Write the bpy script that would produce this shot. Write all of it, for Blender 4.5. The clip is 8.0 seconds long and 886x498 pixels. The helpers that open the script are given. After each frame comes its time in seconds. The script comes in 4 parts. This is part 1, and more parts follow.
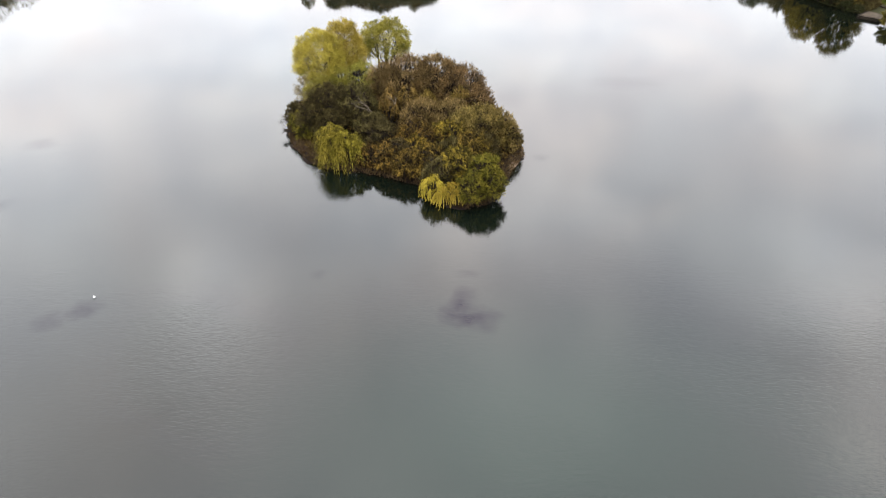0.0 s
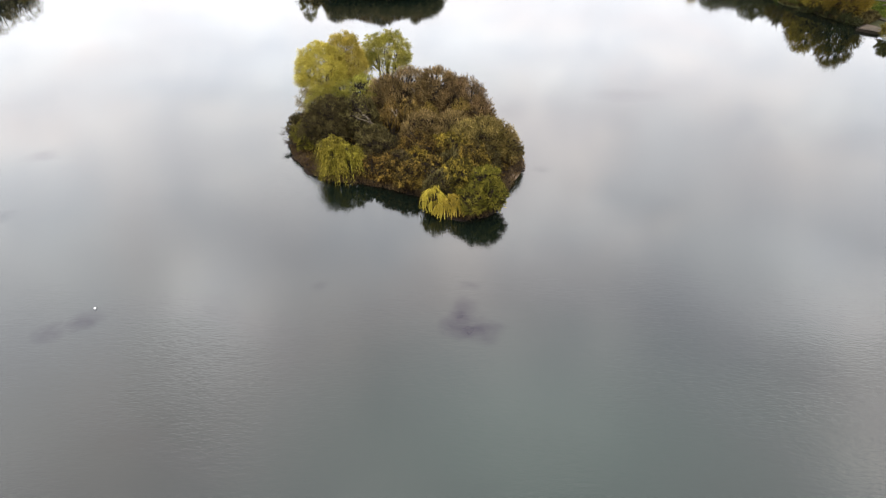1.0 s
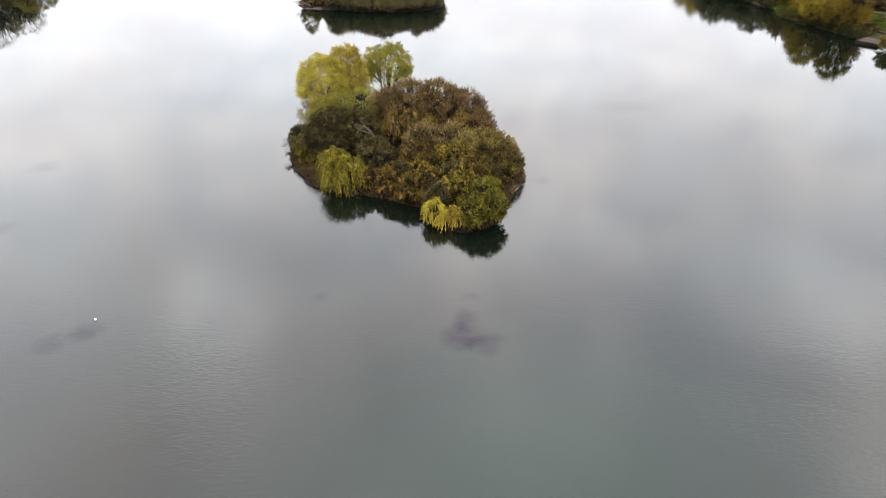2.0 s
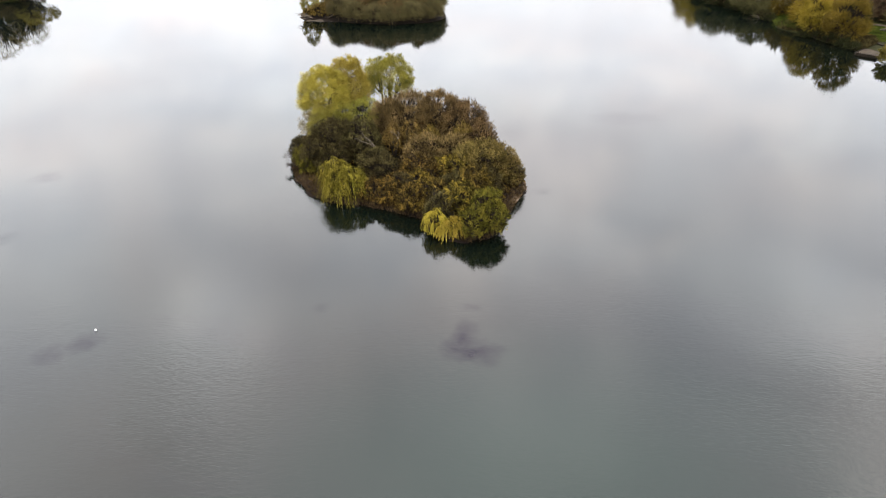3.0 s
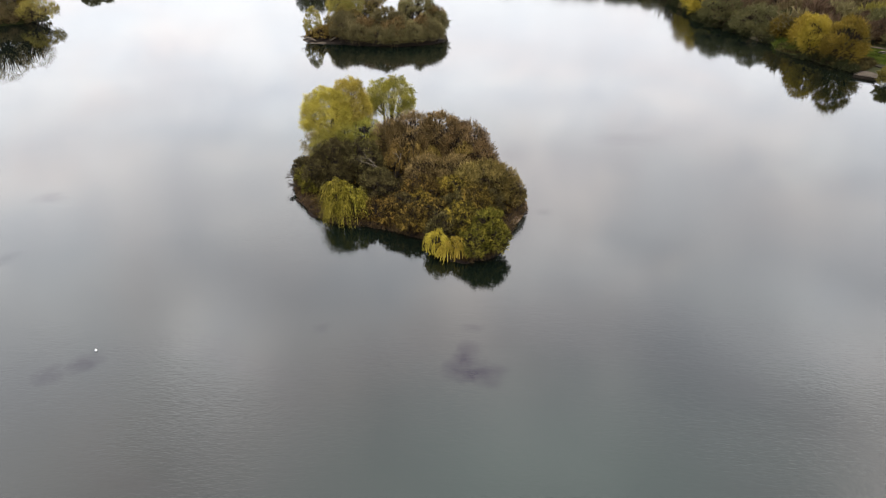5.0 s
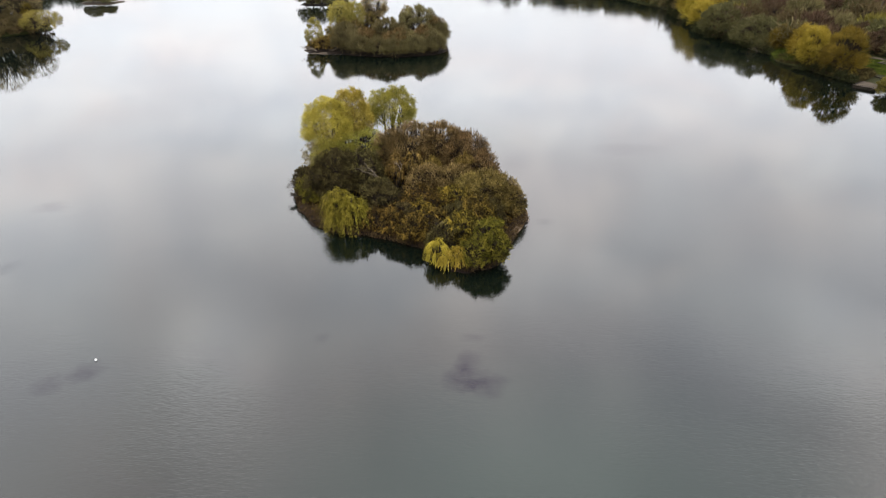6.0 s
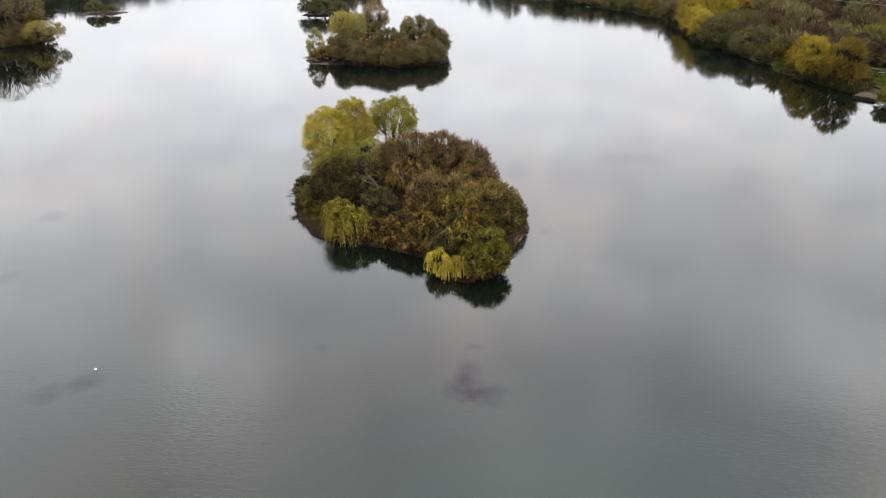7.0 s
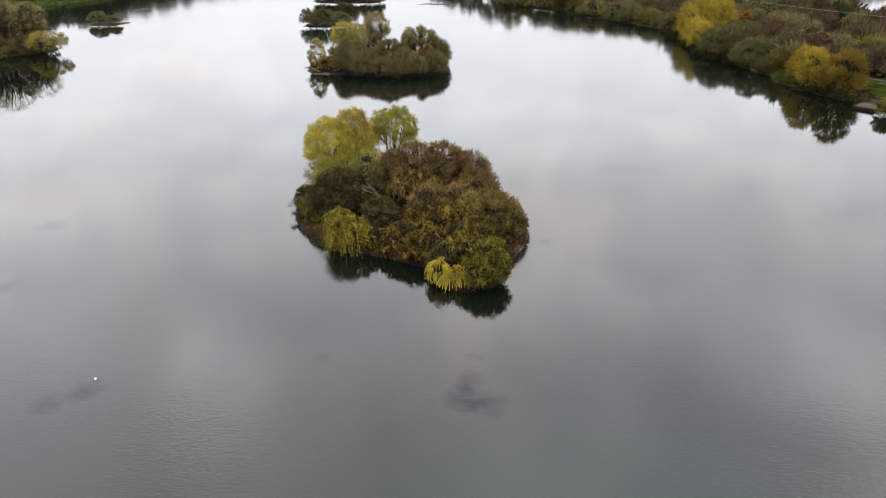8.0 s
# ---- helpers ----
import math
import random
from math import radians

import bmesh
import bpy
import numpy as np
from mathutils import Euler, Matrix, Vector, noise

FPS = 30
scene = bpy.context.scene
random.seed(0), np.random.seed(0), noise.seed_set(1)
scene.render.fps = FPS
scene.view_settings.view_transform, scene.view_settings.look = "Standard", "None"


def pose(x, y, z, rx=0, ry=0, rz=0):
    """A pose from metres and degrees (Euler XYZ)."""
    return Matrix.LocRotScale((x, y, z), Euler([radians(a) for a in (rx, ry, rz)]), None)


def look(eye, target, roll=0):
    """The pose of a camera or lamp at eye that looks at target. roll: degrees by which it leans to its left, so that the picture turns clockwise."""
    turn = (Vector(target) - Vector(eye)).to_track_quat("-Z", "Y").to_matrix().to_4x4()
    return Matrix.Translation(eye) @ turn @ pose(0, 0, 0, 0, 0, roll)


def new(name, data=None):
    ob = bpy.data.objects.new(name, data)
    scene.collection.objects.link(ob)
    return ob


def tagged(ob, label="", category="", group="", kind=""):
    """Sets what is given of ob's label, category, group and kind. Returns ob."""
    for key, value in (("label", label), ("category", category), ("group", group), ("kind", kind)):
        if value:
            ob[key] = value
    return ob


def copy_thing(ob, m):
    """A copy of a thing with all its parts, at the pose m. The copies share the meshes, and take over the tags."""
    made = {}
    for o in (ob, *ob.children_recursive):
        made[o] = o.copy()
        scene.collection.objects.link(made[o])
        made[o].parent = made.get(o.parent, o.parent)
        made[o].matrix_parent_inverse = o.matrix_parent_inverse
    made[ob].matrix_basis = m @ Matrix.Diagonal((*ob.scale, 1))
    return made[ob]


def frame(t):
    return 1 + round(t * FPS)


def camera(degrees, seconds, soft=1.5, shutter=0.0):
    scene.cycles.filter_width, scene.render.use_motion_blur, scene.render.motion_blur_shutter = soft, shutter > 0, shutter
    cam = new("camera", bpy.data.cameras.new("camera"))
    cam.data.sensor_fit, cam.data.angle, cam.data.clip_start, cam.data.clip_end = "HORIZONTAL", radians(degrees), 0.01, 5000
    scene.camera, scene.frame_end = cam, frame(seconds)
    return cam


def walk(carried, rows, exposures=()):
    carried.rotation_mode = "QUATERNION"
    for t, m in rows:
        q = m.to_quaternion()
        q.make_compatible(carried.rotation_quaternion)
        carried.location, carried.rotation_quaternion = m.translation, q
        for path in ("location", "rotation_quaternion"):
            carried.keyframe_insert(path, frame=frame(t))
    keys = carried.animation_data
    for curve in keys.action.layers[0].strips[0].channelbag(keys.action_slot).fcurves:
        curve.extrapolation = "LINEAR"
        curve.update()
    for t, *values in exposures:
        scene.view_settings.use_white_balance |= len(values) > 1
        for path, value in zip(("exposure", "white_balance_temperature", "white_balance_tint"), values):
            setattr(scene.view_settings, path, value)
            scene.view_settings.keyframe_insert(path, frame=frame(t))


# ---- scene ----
# A drone hovers over a lake and tilts its lens up.
EYE = 45.0
cam = camera(67.2, 8.0, soft=0.9)
ROWS = [
    (0.0, -33.997, 0.0, 0.004),
    (0.5, -33.5, 0.014, 0.046),
    (1.0, -33.008, 0.023, 0.086),
    (1.5, -32.523, 0.031, 0.124),
    (3.0, -31.12, 0.046, 0.234),
    (3.5, -30.671, 0.048, 0.268),
    (4.0, -30.232, 0.049, 0.303),
    (4.5, -29.801, 0.049, 0.337),
    (6.0, -28.551, 0.038, 0.442),
    (6.5, -28.142, 0.029, 0.479),
    (7.0, -27.734, 0.017, 0.517),
    (7.5, -27.324, 0.002, 0.556),
    (8.0, -26.909, -0.017, 0.596),
]
walk(cam, [(t, pose(0, 0, EYE, 90 + pitch, roll, yaw)) for t, pitch, roll, yaw in ROWS], [(0.0, 0.42), (4.0, 0.2), (8.0, 0.02)])

# ---- light: a bright, broken overcast ----
SUN_ELEVATION, SUN_AZIMUTH = 83.0, -22.0   # degrees; azimuth from +y towards +x


def link(tree, a, b):
    tree.links.new(a, b)


def node(tree, kind, **values):
    n = tree.nodes.new(kind)
    for key, value in values.items():
        n.inputs[key].default_value = value
    return n


def math_node(tree, op, a, b=None, c=None, clamp=False):
    n = tree.nodes.new("ShaderNodeMath")
    n.operation, n.use_clamp = op, clamp
    for i, v in enumerate((a, b, c)):
        if v is None:
            continue
        if isinstance(v, (int, float)):
            n.inputs[i].default_value = v
        else:
            link(tree, v, n.inputs[i])
    return n.outputs[0]


def vec_node(tree, op, a, b):
    n = tree.nodes.new("ShaderNodeVectorMath")
    n.operation = op
    for i, v in enumerate((a, b)):
        if isinstance(v, (tuple, list)):
            n.inputs[i].default_value = v
        else:
            link(tree, v, n.inputs[i])
    return n.outputs[1] if op in ("DOT_PRODUCT", "LENGTH", "DISTANCE") else n.outputs[0]


def ramp(tree, fac, stops):
    n = tree.nodes.new("ShaderNodeValToRGB")
    els = n.color_ramp.elements
    while len(els) < len(stops):
        els.new(0.5)
    for e, (p, c) in zip(els, stops):
        e.position, e.color = p, (*c, 1)
    link(tree, fac, n.inputs[0])
    return n.outputs[0]


def mix(tree, fac, a, b, mode="MIX"):
    n = tree.nodes.new("ShaderNodeMix")
    n.data_type, n.blend_type = "RGBA", mode
    for i, v in ((0, fac), (6, a), (7, b)):
        if isinstance(v, (int, float)):
            n.inputs[i].default_value = v
        elif isinstance(v, tuple):
            n.inputs[i].default_value = (*v, 1)
        else:
            link(tree, v, n.inputs[i])
    return n.outputs[2]


def noise_node(tree, vec, scale, detail=4.0, rough=0.55, distort=0.0):
    n = node(tree, "ShaderNodeTexNoise", Scale=scale, Detail=detail, Roughness=rough, Distortion=distort)
    link(tree, vec, n.inputs["Vector"])
    return n.outputs[0]


world = bpy.data.worlds.new("overcast_sky")
scene.world = world
world.use_nodes = True
wt = world.node_tree
wt.nodes.clear()
coord = wt.nodes.new("ShaderNodeTexCoord").outputs["Generated"]
sky = wt.nodes.new("ShaderNodeTexSky")
sky.sky_type, sky.sun_disc = "NISHITA", False
sky.sun_elevation, sky.sun_rotation = radians(SUN_ELEVATION), radians(SUN_AZIMUTH)
sep = wt.nodes.new("ShaderNodeSeparateXYZ")
link(wt, coord, sep.inputs[0])
up = math_node(wt, "MAXIMUM", sep.outputs[2], 0.0)
# cloud deck: a flat layer seen from below, so it closes up towards the horizon
over = math_node(wt, "DIVIDE", 1.0, math_node(wt, "ADD", up, 0.30))
flat = vec_node(wt, "SCALE", coord, (0, 0, 0))
link(wt, over, flat.node.inputs["Scale"])
place = vec_node(wt, "ADD", vec_node(wt, "MULTIPLY", flat, (1.0, 1.0, 0.0)), (21.7, -9.5, 0.0))
big = noise_node(wt, place, 1.5, 3.0, 0.5, 0.3)
small = noise_node(wt, place, 5.5, 5.0, 0.6, 0.4)
cloud = math_node(wt, "ADD", math_node(wt, "MULTIPLY", big, 0.50), math_node(wt, "MULTIPLY", small, 0.56))
# far clouds melt into an even haze
cloud = math_node(wt, "MULTIPLY_ADD", math_node(wt, "SUBTRACT", cloud, 0.53), math_node(wt, "MULTIPLY_ADD", up, 1.35, 0.0, clamp=True), 0.52)
tone = ramp(wt, cloud, [(0.36, (0.55, 0.565, 0.61)), (0.50, (0.775, 0.765, 0.79)), (0.64, (1.12, 1.08, 1.045))])
# thin and thick cloud differ a little in tint
tint = noise_node(wt, vec_node(wt, "ADD", place, (5.0, 2.0, 0.0)), 2.0, 3.0, 0.55, 0.4)
tone = mix(wt, 1.0, tone, ramp(wt, tint, [(0.36, (0.955, 1.0, 1.03)), (0.5, (0.985, 0.998, 1.004)), (0.64, (1.03, 0.995, 0.975))]), "MULTIPLY")
lift = ramp(wt, up, [(h, (v, v, v)) for h, v in ((0.0, 0.36), (0.1, 0.63), (0.2, 0.88), (0.3, 1.06), (0.42, 1.16), (0.55, 1.11), (0.68, 1.00), (0.8, 0.86), (1.0, 0.74))])
deck = vec_node(wt, "SCALE", tone, (0, 0, 0))
link(wt, lift, deck.node.inputs["Scale"])
sun_way = (math.cos(radians(SUN_ELEVATION)) * math.sin(radians(SUN_AZIMUTH)), math.cos(radians(SUN_ELEVATION)) * math.cos(radians(SUN_AZIMUTH)), math.sin(radians(SUN_ELEVATION)))
near_sun = math_node(wt, "POWER", math_node(wt, "MAXIMUM", vec_node(wt, "DOT_PRODUCT", coord, sun_way), 0.0), 8.0)
glow = vec_node(wt, "SCALE", deck, (0, 0, 0))
link(wt, math_node(wt, "MULTIPLY_ADD", near_sun, 0.12, 1.0), glow.node.inputs["Scale"])
# bright and dark patches in the deck: place, half sizes, turn, gain
# some follow mirrored clouds, others are added only to brighten or darken the water
SKY_PATCHES = [
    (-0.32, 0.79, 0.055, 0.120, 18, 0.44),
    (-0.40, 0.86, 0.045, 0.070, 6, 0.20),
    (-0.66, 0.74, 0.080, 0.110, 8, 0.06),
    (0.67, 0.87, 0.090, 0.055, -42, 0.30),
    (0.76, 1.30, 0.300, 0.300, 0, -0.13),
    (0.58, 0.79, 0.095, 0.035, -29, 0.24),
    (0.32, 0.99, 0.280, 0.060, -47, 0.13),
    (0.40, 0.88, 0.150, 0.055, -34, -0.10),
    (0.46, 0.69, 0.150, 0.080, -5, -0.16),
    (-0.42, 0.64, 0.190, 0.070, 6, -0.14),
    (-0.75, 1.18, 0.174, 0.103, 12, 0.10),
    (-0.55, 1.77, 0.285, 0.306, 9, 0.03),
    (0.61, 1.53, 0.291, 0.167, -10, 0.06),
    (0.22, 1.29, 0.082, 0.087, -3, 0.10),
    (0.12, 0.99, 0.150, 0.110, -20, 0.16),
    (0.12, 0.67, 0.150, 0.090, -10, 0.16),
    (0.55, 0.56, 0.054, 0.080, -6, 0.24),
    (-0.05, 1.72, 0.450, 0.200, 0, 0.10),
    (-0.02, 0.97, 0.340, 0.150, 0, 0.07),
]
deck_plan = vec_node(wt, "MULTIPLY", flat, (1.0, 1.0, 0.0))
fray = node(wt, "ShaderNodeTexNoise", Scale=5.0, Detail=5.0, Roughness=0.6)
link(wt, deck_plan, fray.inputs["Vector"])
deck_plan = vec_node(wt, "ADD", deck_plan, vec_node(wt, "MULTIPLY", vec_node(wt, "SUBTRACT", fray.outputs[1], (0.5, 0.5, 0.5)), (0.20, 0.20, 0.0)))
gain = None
for bx, by, half_x, half_y, turn, amount in SKY_PATCHES:
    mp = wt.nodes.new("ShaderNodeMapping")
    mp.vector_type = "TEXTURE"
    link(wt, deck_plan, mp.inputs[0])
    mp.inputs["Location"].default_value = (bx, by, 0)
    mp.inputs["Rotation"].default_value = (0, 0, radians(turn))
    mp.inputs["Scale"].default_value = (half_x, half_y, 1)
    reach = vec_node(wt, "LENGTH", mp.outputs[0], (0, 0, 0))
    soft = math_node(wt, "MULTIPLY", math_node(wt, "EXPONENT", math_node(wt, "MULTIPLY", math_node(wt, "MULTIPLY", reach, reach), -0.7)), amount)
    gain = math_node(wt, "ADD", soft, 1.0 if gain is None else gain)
patched = vec_node(wt, "SCALE", glow, (0, 0, 0))
link(wt, gain, patched.node.inputs["Scale"])
clear = vec_node(wt, "SCALE", sky.outputs[0], (0, 0, 0))
clear.node.inputs["Scale"].default_value = 0.10
whole = mix(wt, 0.93, clear, patched)
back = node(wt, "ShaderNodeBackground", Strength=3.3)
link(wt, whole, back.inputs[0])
link(wt, back.outputs[0], wt.nodes.new("ShaderNodeOutputWorld").inputs[0])

sun_data = bpy.data.lights.new("sun", "SUN")
sun_data.energy, sun_data.angle, sun_data.color = 1.5, radians(30), (1.0, 0.95, 0.87)
sun = new("sun", sun_data)
sun.matrix_world = look(Vector(sun_way) * 300, (0, 0, 0))


# ---- materials ----
def material(name):
    m = bpy.data.materials.new(name)
    m.use_nodes = True
    t = m.node_tree
    return m, t, t.nodes["Principled BSDF"], t.nodes["Material Output"]


def leaf_material(name, dark, mid, light, through_light=0.3, patch=0.35, speck=0.55, spray=0.9):
    """Leaves: each leaf its own tone, clumps of tones in the crown, and a little light through the blade. The dark tone
    also paints in self-shadow.
    """
    m, t, p, out = material(name)
    geo = t.nodes.new("ShaderNodeNewGeometry")
    info = t.nodes.new("ShaderNodeObjectInfo")
    where = t.nodes.new("ShaderNodeTexCoord").outputs["Object"]
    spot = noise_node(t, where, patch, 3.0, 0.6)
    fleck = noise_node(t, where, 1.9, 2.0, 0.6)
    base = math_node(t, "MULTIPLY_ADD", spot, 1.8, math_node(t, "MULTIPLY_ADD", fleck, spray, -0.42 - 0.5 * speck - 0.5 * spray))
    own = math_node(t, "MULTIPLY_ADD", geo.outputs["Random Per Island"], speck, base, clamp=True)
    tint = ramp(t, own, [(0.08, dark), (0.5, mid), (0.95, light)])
    hsv = node(t, "ShaderNodeHueSaturation", Saturation=1.05)
    link(t, tint, hsv.inputs["Color"])
    link(t, math_node(t, "MULTIPLY_ADD", info.outputs["Random"], 0.016, 0.489), hsv.inputs["Hue"])
    link(t, math_node(t, "MULTIPLY_ADD", info.outputs["Random"], 0.24, 0.88), hsv.inputs["Value"])
    link(t, hsv.outputs[0], p.inputs["Base Color"])
    p.inputs["Roughness"].default_value = 0.75
    p.inputs["Specular IOR Level"].default_value = 0.06
    thin = t.nodes.new("ShaderNodeBsdfTranslucent")
    link(t, hsv.outputs[0], thin.inputs[0])
    both = node(t, "ShaderNodeMixShader", Fac=through_light * 0.6)
    link(t, p.outputs[0], both.inputs[1])
    link(t, thin.outputs[0], both.inputs[2])
    link(t, both.outputs[0], out.inputs[0])
    return m


def rough_material(name, dark, light, scale, bump=0.3, rough=0.85, fine=12.0):
    m, t, p, out = material(name)
    where = t.nodes.new("ShaderNodeTexCoord").outputs["Object"]
    a = noise_node(t, where, scale, 5.0, 0.6)
    b = noise_node(t, where, scale * fine, 4.0, 0.6)
    both = math_node(t, "ADD", math_node(t, "MULTIPLY", a, 0.65), math_node(t, "MULTIPLY", b, 0.35))
    link(t, ramp(t, both, [(0.34, dark), (0.66, light)]), p.inputs["Base Color"])
    p.inputs["Roughness"].default_value = rough
    p.inputs["Specular IOR Level"].default_value = 0.12
    n = node(t, "ShaderNodeBump", Strength=bump, Distance=0.1)
    link(t, b, n.inputs["Height"])
    link(t, n.outputs[0], p.inputs["Normal"])
    return m


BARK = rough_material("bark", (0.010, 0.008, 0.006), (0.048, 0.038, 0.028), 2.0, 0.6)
DEAD_WOOD = rough_material("bleached_dead_wood", (0.07, 0.055, 0.038), (0.19, 0.155, 0.115), 3.0, 0.5)
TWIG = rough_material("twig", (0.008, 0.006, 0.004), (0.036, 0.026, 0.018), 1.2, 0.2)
PALE_TWIG = rough_material("pale_twig", (0.022, 0.016, 0.008), (0.12, 0.090, 0.048), 1.2, 0.2)
# soil darkened in colour for the shade of plants overhanging the rim
SHADED_SOIL = rough_material("shaded_bank_soil", (0.0045, 0.003, 0.002), (0.016, 0.0105, 0.0075), 0.6, 0.7, 0.95)
CLAY = rough_material("bare_clay", (0.010, 0.0055, 0.0038), (0.036, 0.020, 0.014), 0.5, 0.6, 0.95)
TAN_CLAY = rough_material("dry_tan_clay", (0.06, 0.042, 0.028), (0.17, 0.122, 0.085), 0.5, 0.6, 0.9)
SAND = rough_material("gravel_and_sand", (0.028, 0.021, 0.015), (0.078, 0.061, 0.044), 0.7, 0.5, 0.9)
WET_TIMBER = rough_material("dark_wet_timber", (0.008, 0.006, 0.004), (0.035, 0.028, 0.02), 1.4, 0.5)
TIMBER = rough_material("weathered_timber", (0.035, 0.028, 0.02), (0.12, 0.10, 0.075), 1.4, 0.5)
WHITE_PAINT = rough_material("worn_white_paint", (0.62, 0.62, 0.60), (0.80, 0.80, 0.78), 4.0, 0.1, 0.5)
CABLE = rough_material("aluminium_cable", (0.20, 0.20, 0.20), (0.30, 0.30, 0.30), 0.3, 0.0, 0.6)

WILLOW_GOLD = leaf_material("willow_leaf_gold", (0.16, 0.132, 0.026), (0.36, 0.3, 0.062), (0.55, 0.47, 0.12), 0.3, 0.35, 0.3, 0.5)
WILLOW_GREEN = leaf_material("willow_leaf_green", (0.095, 0.09, 0.02), (0.24, 0.22, 0.046), (0.42, 0.375, 0.09), 0.3, 0.35, 0.3, 0.5)
WEEPING = leaf_material("weeping_willow_leaf", (0.035, 0.03, 0.005), (0.122, 0.104, 0.016), (0.31, 0.262, 0.048), 0.22, 0.9)
WEEPING_YELLOW = leaf_material("weeping_willow_leaf_yellow", (0.13, 0.099, 0.017), (0.275, 0.212, 0.037), (0.46, 0.37, 0.08), 0.2, 0.35, 0.25, 0.25)
BUSH_GREEN = leaf_material("sallow_leaf_green", (0.014, 0.014, 0.003), (0.090, 0.083, 0.015), (0.29, 0.245, 0.045), 0.2, 0.7, 0.4)
# near-black first tones here put shadow between the leaves into the colour
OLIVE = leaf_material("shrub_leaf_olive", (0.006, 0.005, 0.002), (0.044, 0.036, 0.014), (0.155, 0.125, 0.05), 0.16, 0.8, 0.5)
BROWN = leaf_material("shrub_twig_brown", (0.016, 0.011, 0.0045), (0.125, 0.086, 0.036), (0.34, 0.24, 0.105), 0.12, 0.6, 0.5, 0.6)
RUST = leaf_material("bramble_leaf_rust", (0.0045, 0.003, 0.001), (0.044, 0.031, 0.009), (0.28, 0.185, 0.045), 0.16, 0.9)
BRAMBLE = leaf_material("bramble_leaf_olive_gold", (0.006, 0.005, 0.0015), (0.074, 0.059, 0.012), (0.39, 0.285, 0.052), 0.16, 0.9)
TAN = leaf_material("withered_willow_tan", (0.03, 0.021, 0.006), (0.135, 0.095, 0.028), (0.32, 0.225, 0.068), 0.25, 0.9)
RUSSET = leaf_material("thin_russet_leaf", (0.07, 0.053, 0.024), (0.235, 0.182, 0.084), (0.38, 0.3, 0.145), 0.25, 0.3, 0.25, spray=0.3)
SALLOW = leaf_material("sallow_leaf_dull_olive", (0.0644, 0.0552, 0.02472), (0.1288, 0.1104, 0.04945), (0.2254, 0.1932, 0.08654), 0.15, 0.2, 0.08, 0.15)
GOLD_BROWN = leaf_material("willow_leaf_golden_brown", (0.06563, 0.0462, 0.009975), (0.1313, 0.0924, 0.01995), (0.2297, 0.1617, 0.03491), 0.15, 0.2, 0.08, 0.15)
DULL_GOLD = leaf_material("willow_leaf_dull_gold", (0.1202, 0.104, 0.0273), (0.2405, 0.208, 0.0546), (0.4209, 0.364, 0.09555), 0.15, 0.2, 0.08, 0.15)
PALE = leaf_material("withered_willow_pale", (0.09, 0.07, 0.025), (0.22, 0.18, 0.07), (0.36, 0.30, 0.13), 0.3, 0.6)
GREY_GREEN = leaf_material("sallow_leaf_grey_green", (0.04959, 0.04617, 0.01938), (0.09918, 0.09234, 0.03876), (0.1736, 0.1616, 0.06783), 0.15, 0.2, 0.08, 0.15)
DARK_GREEN = leaf_material("alder_leaf_dark_green", (0.0156, 0.0168, 0.0066), (0.0312, 0.0336, 0.0132), (0.0546, 0.0588, 0.0231), 0.15, 0.2, 0.08, 0.15)
RED_SCRUB = leaf_material("scrub_twig_red_brown", (0.0374, 0.02465, 0.01488), (0.0748, 0.0493, 0.02975), (0.1309, 0.08628, 0.05206), 0.15, 0.2, 0.08, 0.15)
OLIVE_GOLD = leaf_material("scrub_leaf_olive_gold", (0.0625, 0.053, 0.013), (0.125, 0.106, 0.026), (0.2188, 0.1855, 0.0455), 0.15, 0.2, 0.08, 0.15)
BROWN_SCRUB = leaf_material("scrub_twig_brown", (0.014, 0.011, 0.0035), (0.125, 0.097, 0.031), (0.36, 0.27, 0.088), 0.14, 0.6, 0.5, 0.7)
FAR_BROWN = leaf_material("far_scrub_twig_brown", (0.0484, 0.0374, 0.0176), (0.0968, 0.0748, 0.0352), (0.1694, 0.1309, 0.0616), 0.15, 0.2, 0.08, 0.15)
RUST_ORANGE = leaf_material("autumn_leaf_rusty_orange", (0.04, 0.02, 0.005), (0.17, 0.092, 0.02), (0.32, 0.19, 0.045), 0.2, 0.4, 0.25, 0.3)
GRASS = leaf_material("grass_blade", (0.018, 0.027, 0.005), (0.055, 0.075, 0.013), (0.12, 0.135, 0.03), 0.25)
DRY_GRASS = leaf_material("dry_grass_blade", (0.018, 0.012, 0.006), (0.06, 0.041, 0.020), (0.14, 0.10, 0.048), 0.25)
REED = leaf_material("reed_blade", (0.025, 0.045, 0.010), (0.065, 0.10, 0.022), (0.12, 0.15, 0.045), 0.25)


def ground_material():
    m, t, p, out = material("rough_grassland")
    where = t.nodes.new("ShaderNodeTexCoord").outputs["Object"]
    a = noise_node(t, where, 0.04, 5.0, 0.6, 0.4)
    b = noise_node(t, where, 0.9, 5.0, 0.65)
    c = math_node(t, "ADD", math_node(t, "MULTIPLY", a, 0.6), math_node(t, "MULTIPLY", b, 0.4))
    tint = ramp(t, c, [(0.34, (0.012, 0.010, 0.005)), (0.5, (0.024, 0.025, 0.008)), (0.68, (0.045, 0.05, 0.016))])
    link(t, tint, p.inputs["Base Color"])
    p.inputs["Roughness"].default_value = 0.95
    p.inputs["Specular IOR Level"].default_value = 0.1
    n = node(t, "ShaderNodeBump", Strength=0.8, Distance=0.3)
    link(t, b, n.inputs["Height"])
    link(t, n.outputs[0], p.inputs["Normal"])
    return m


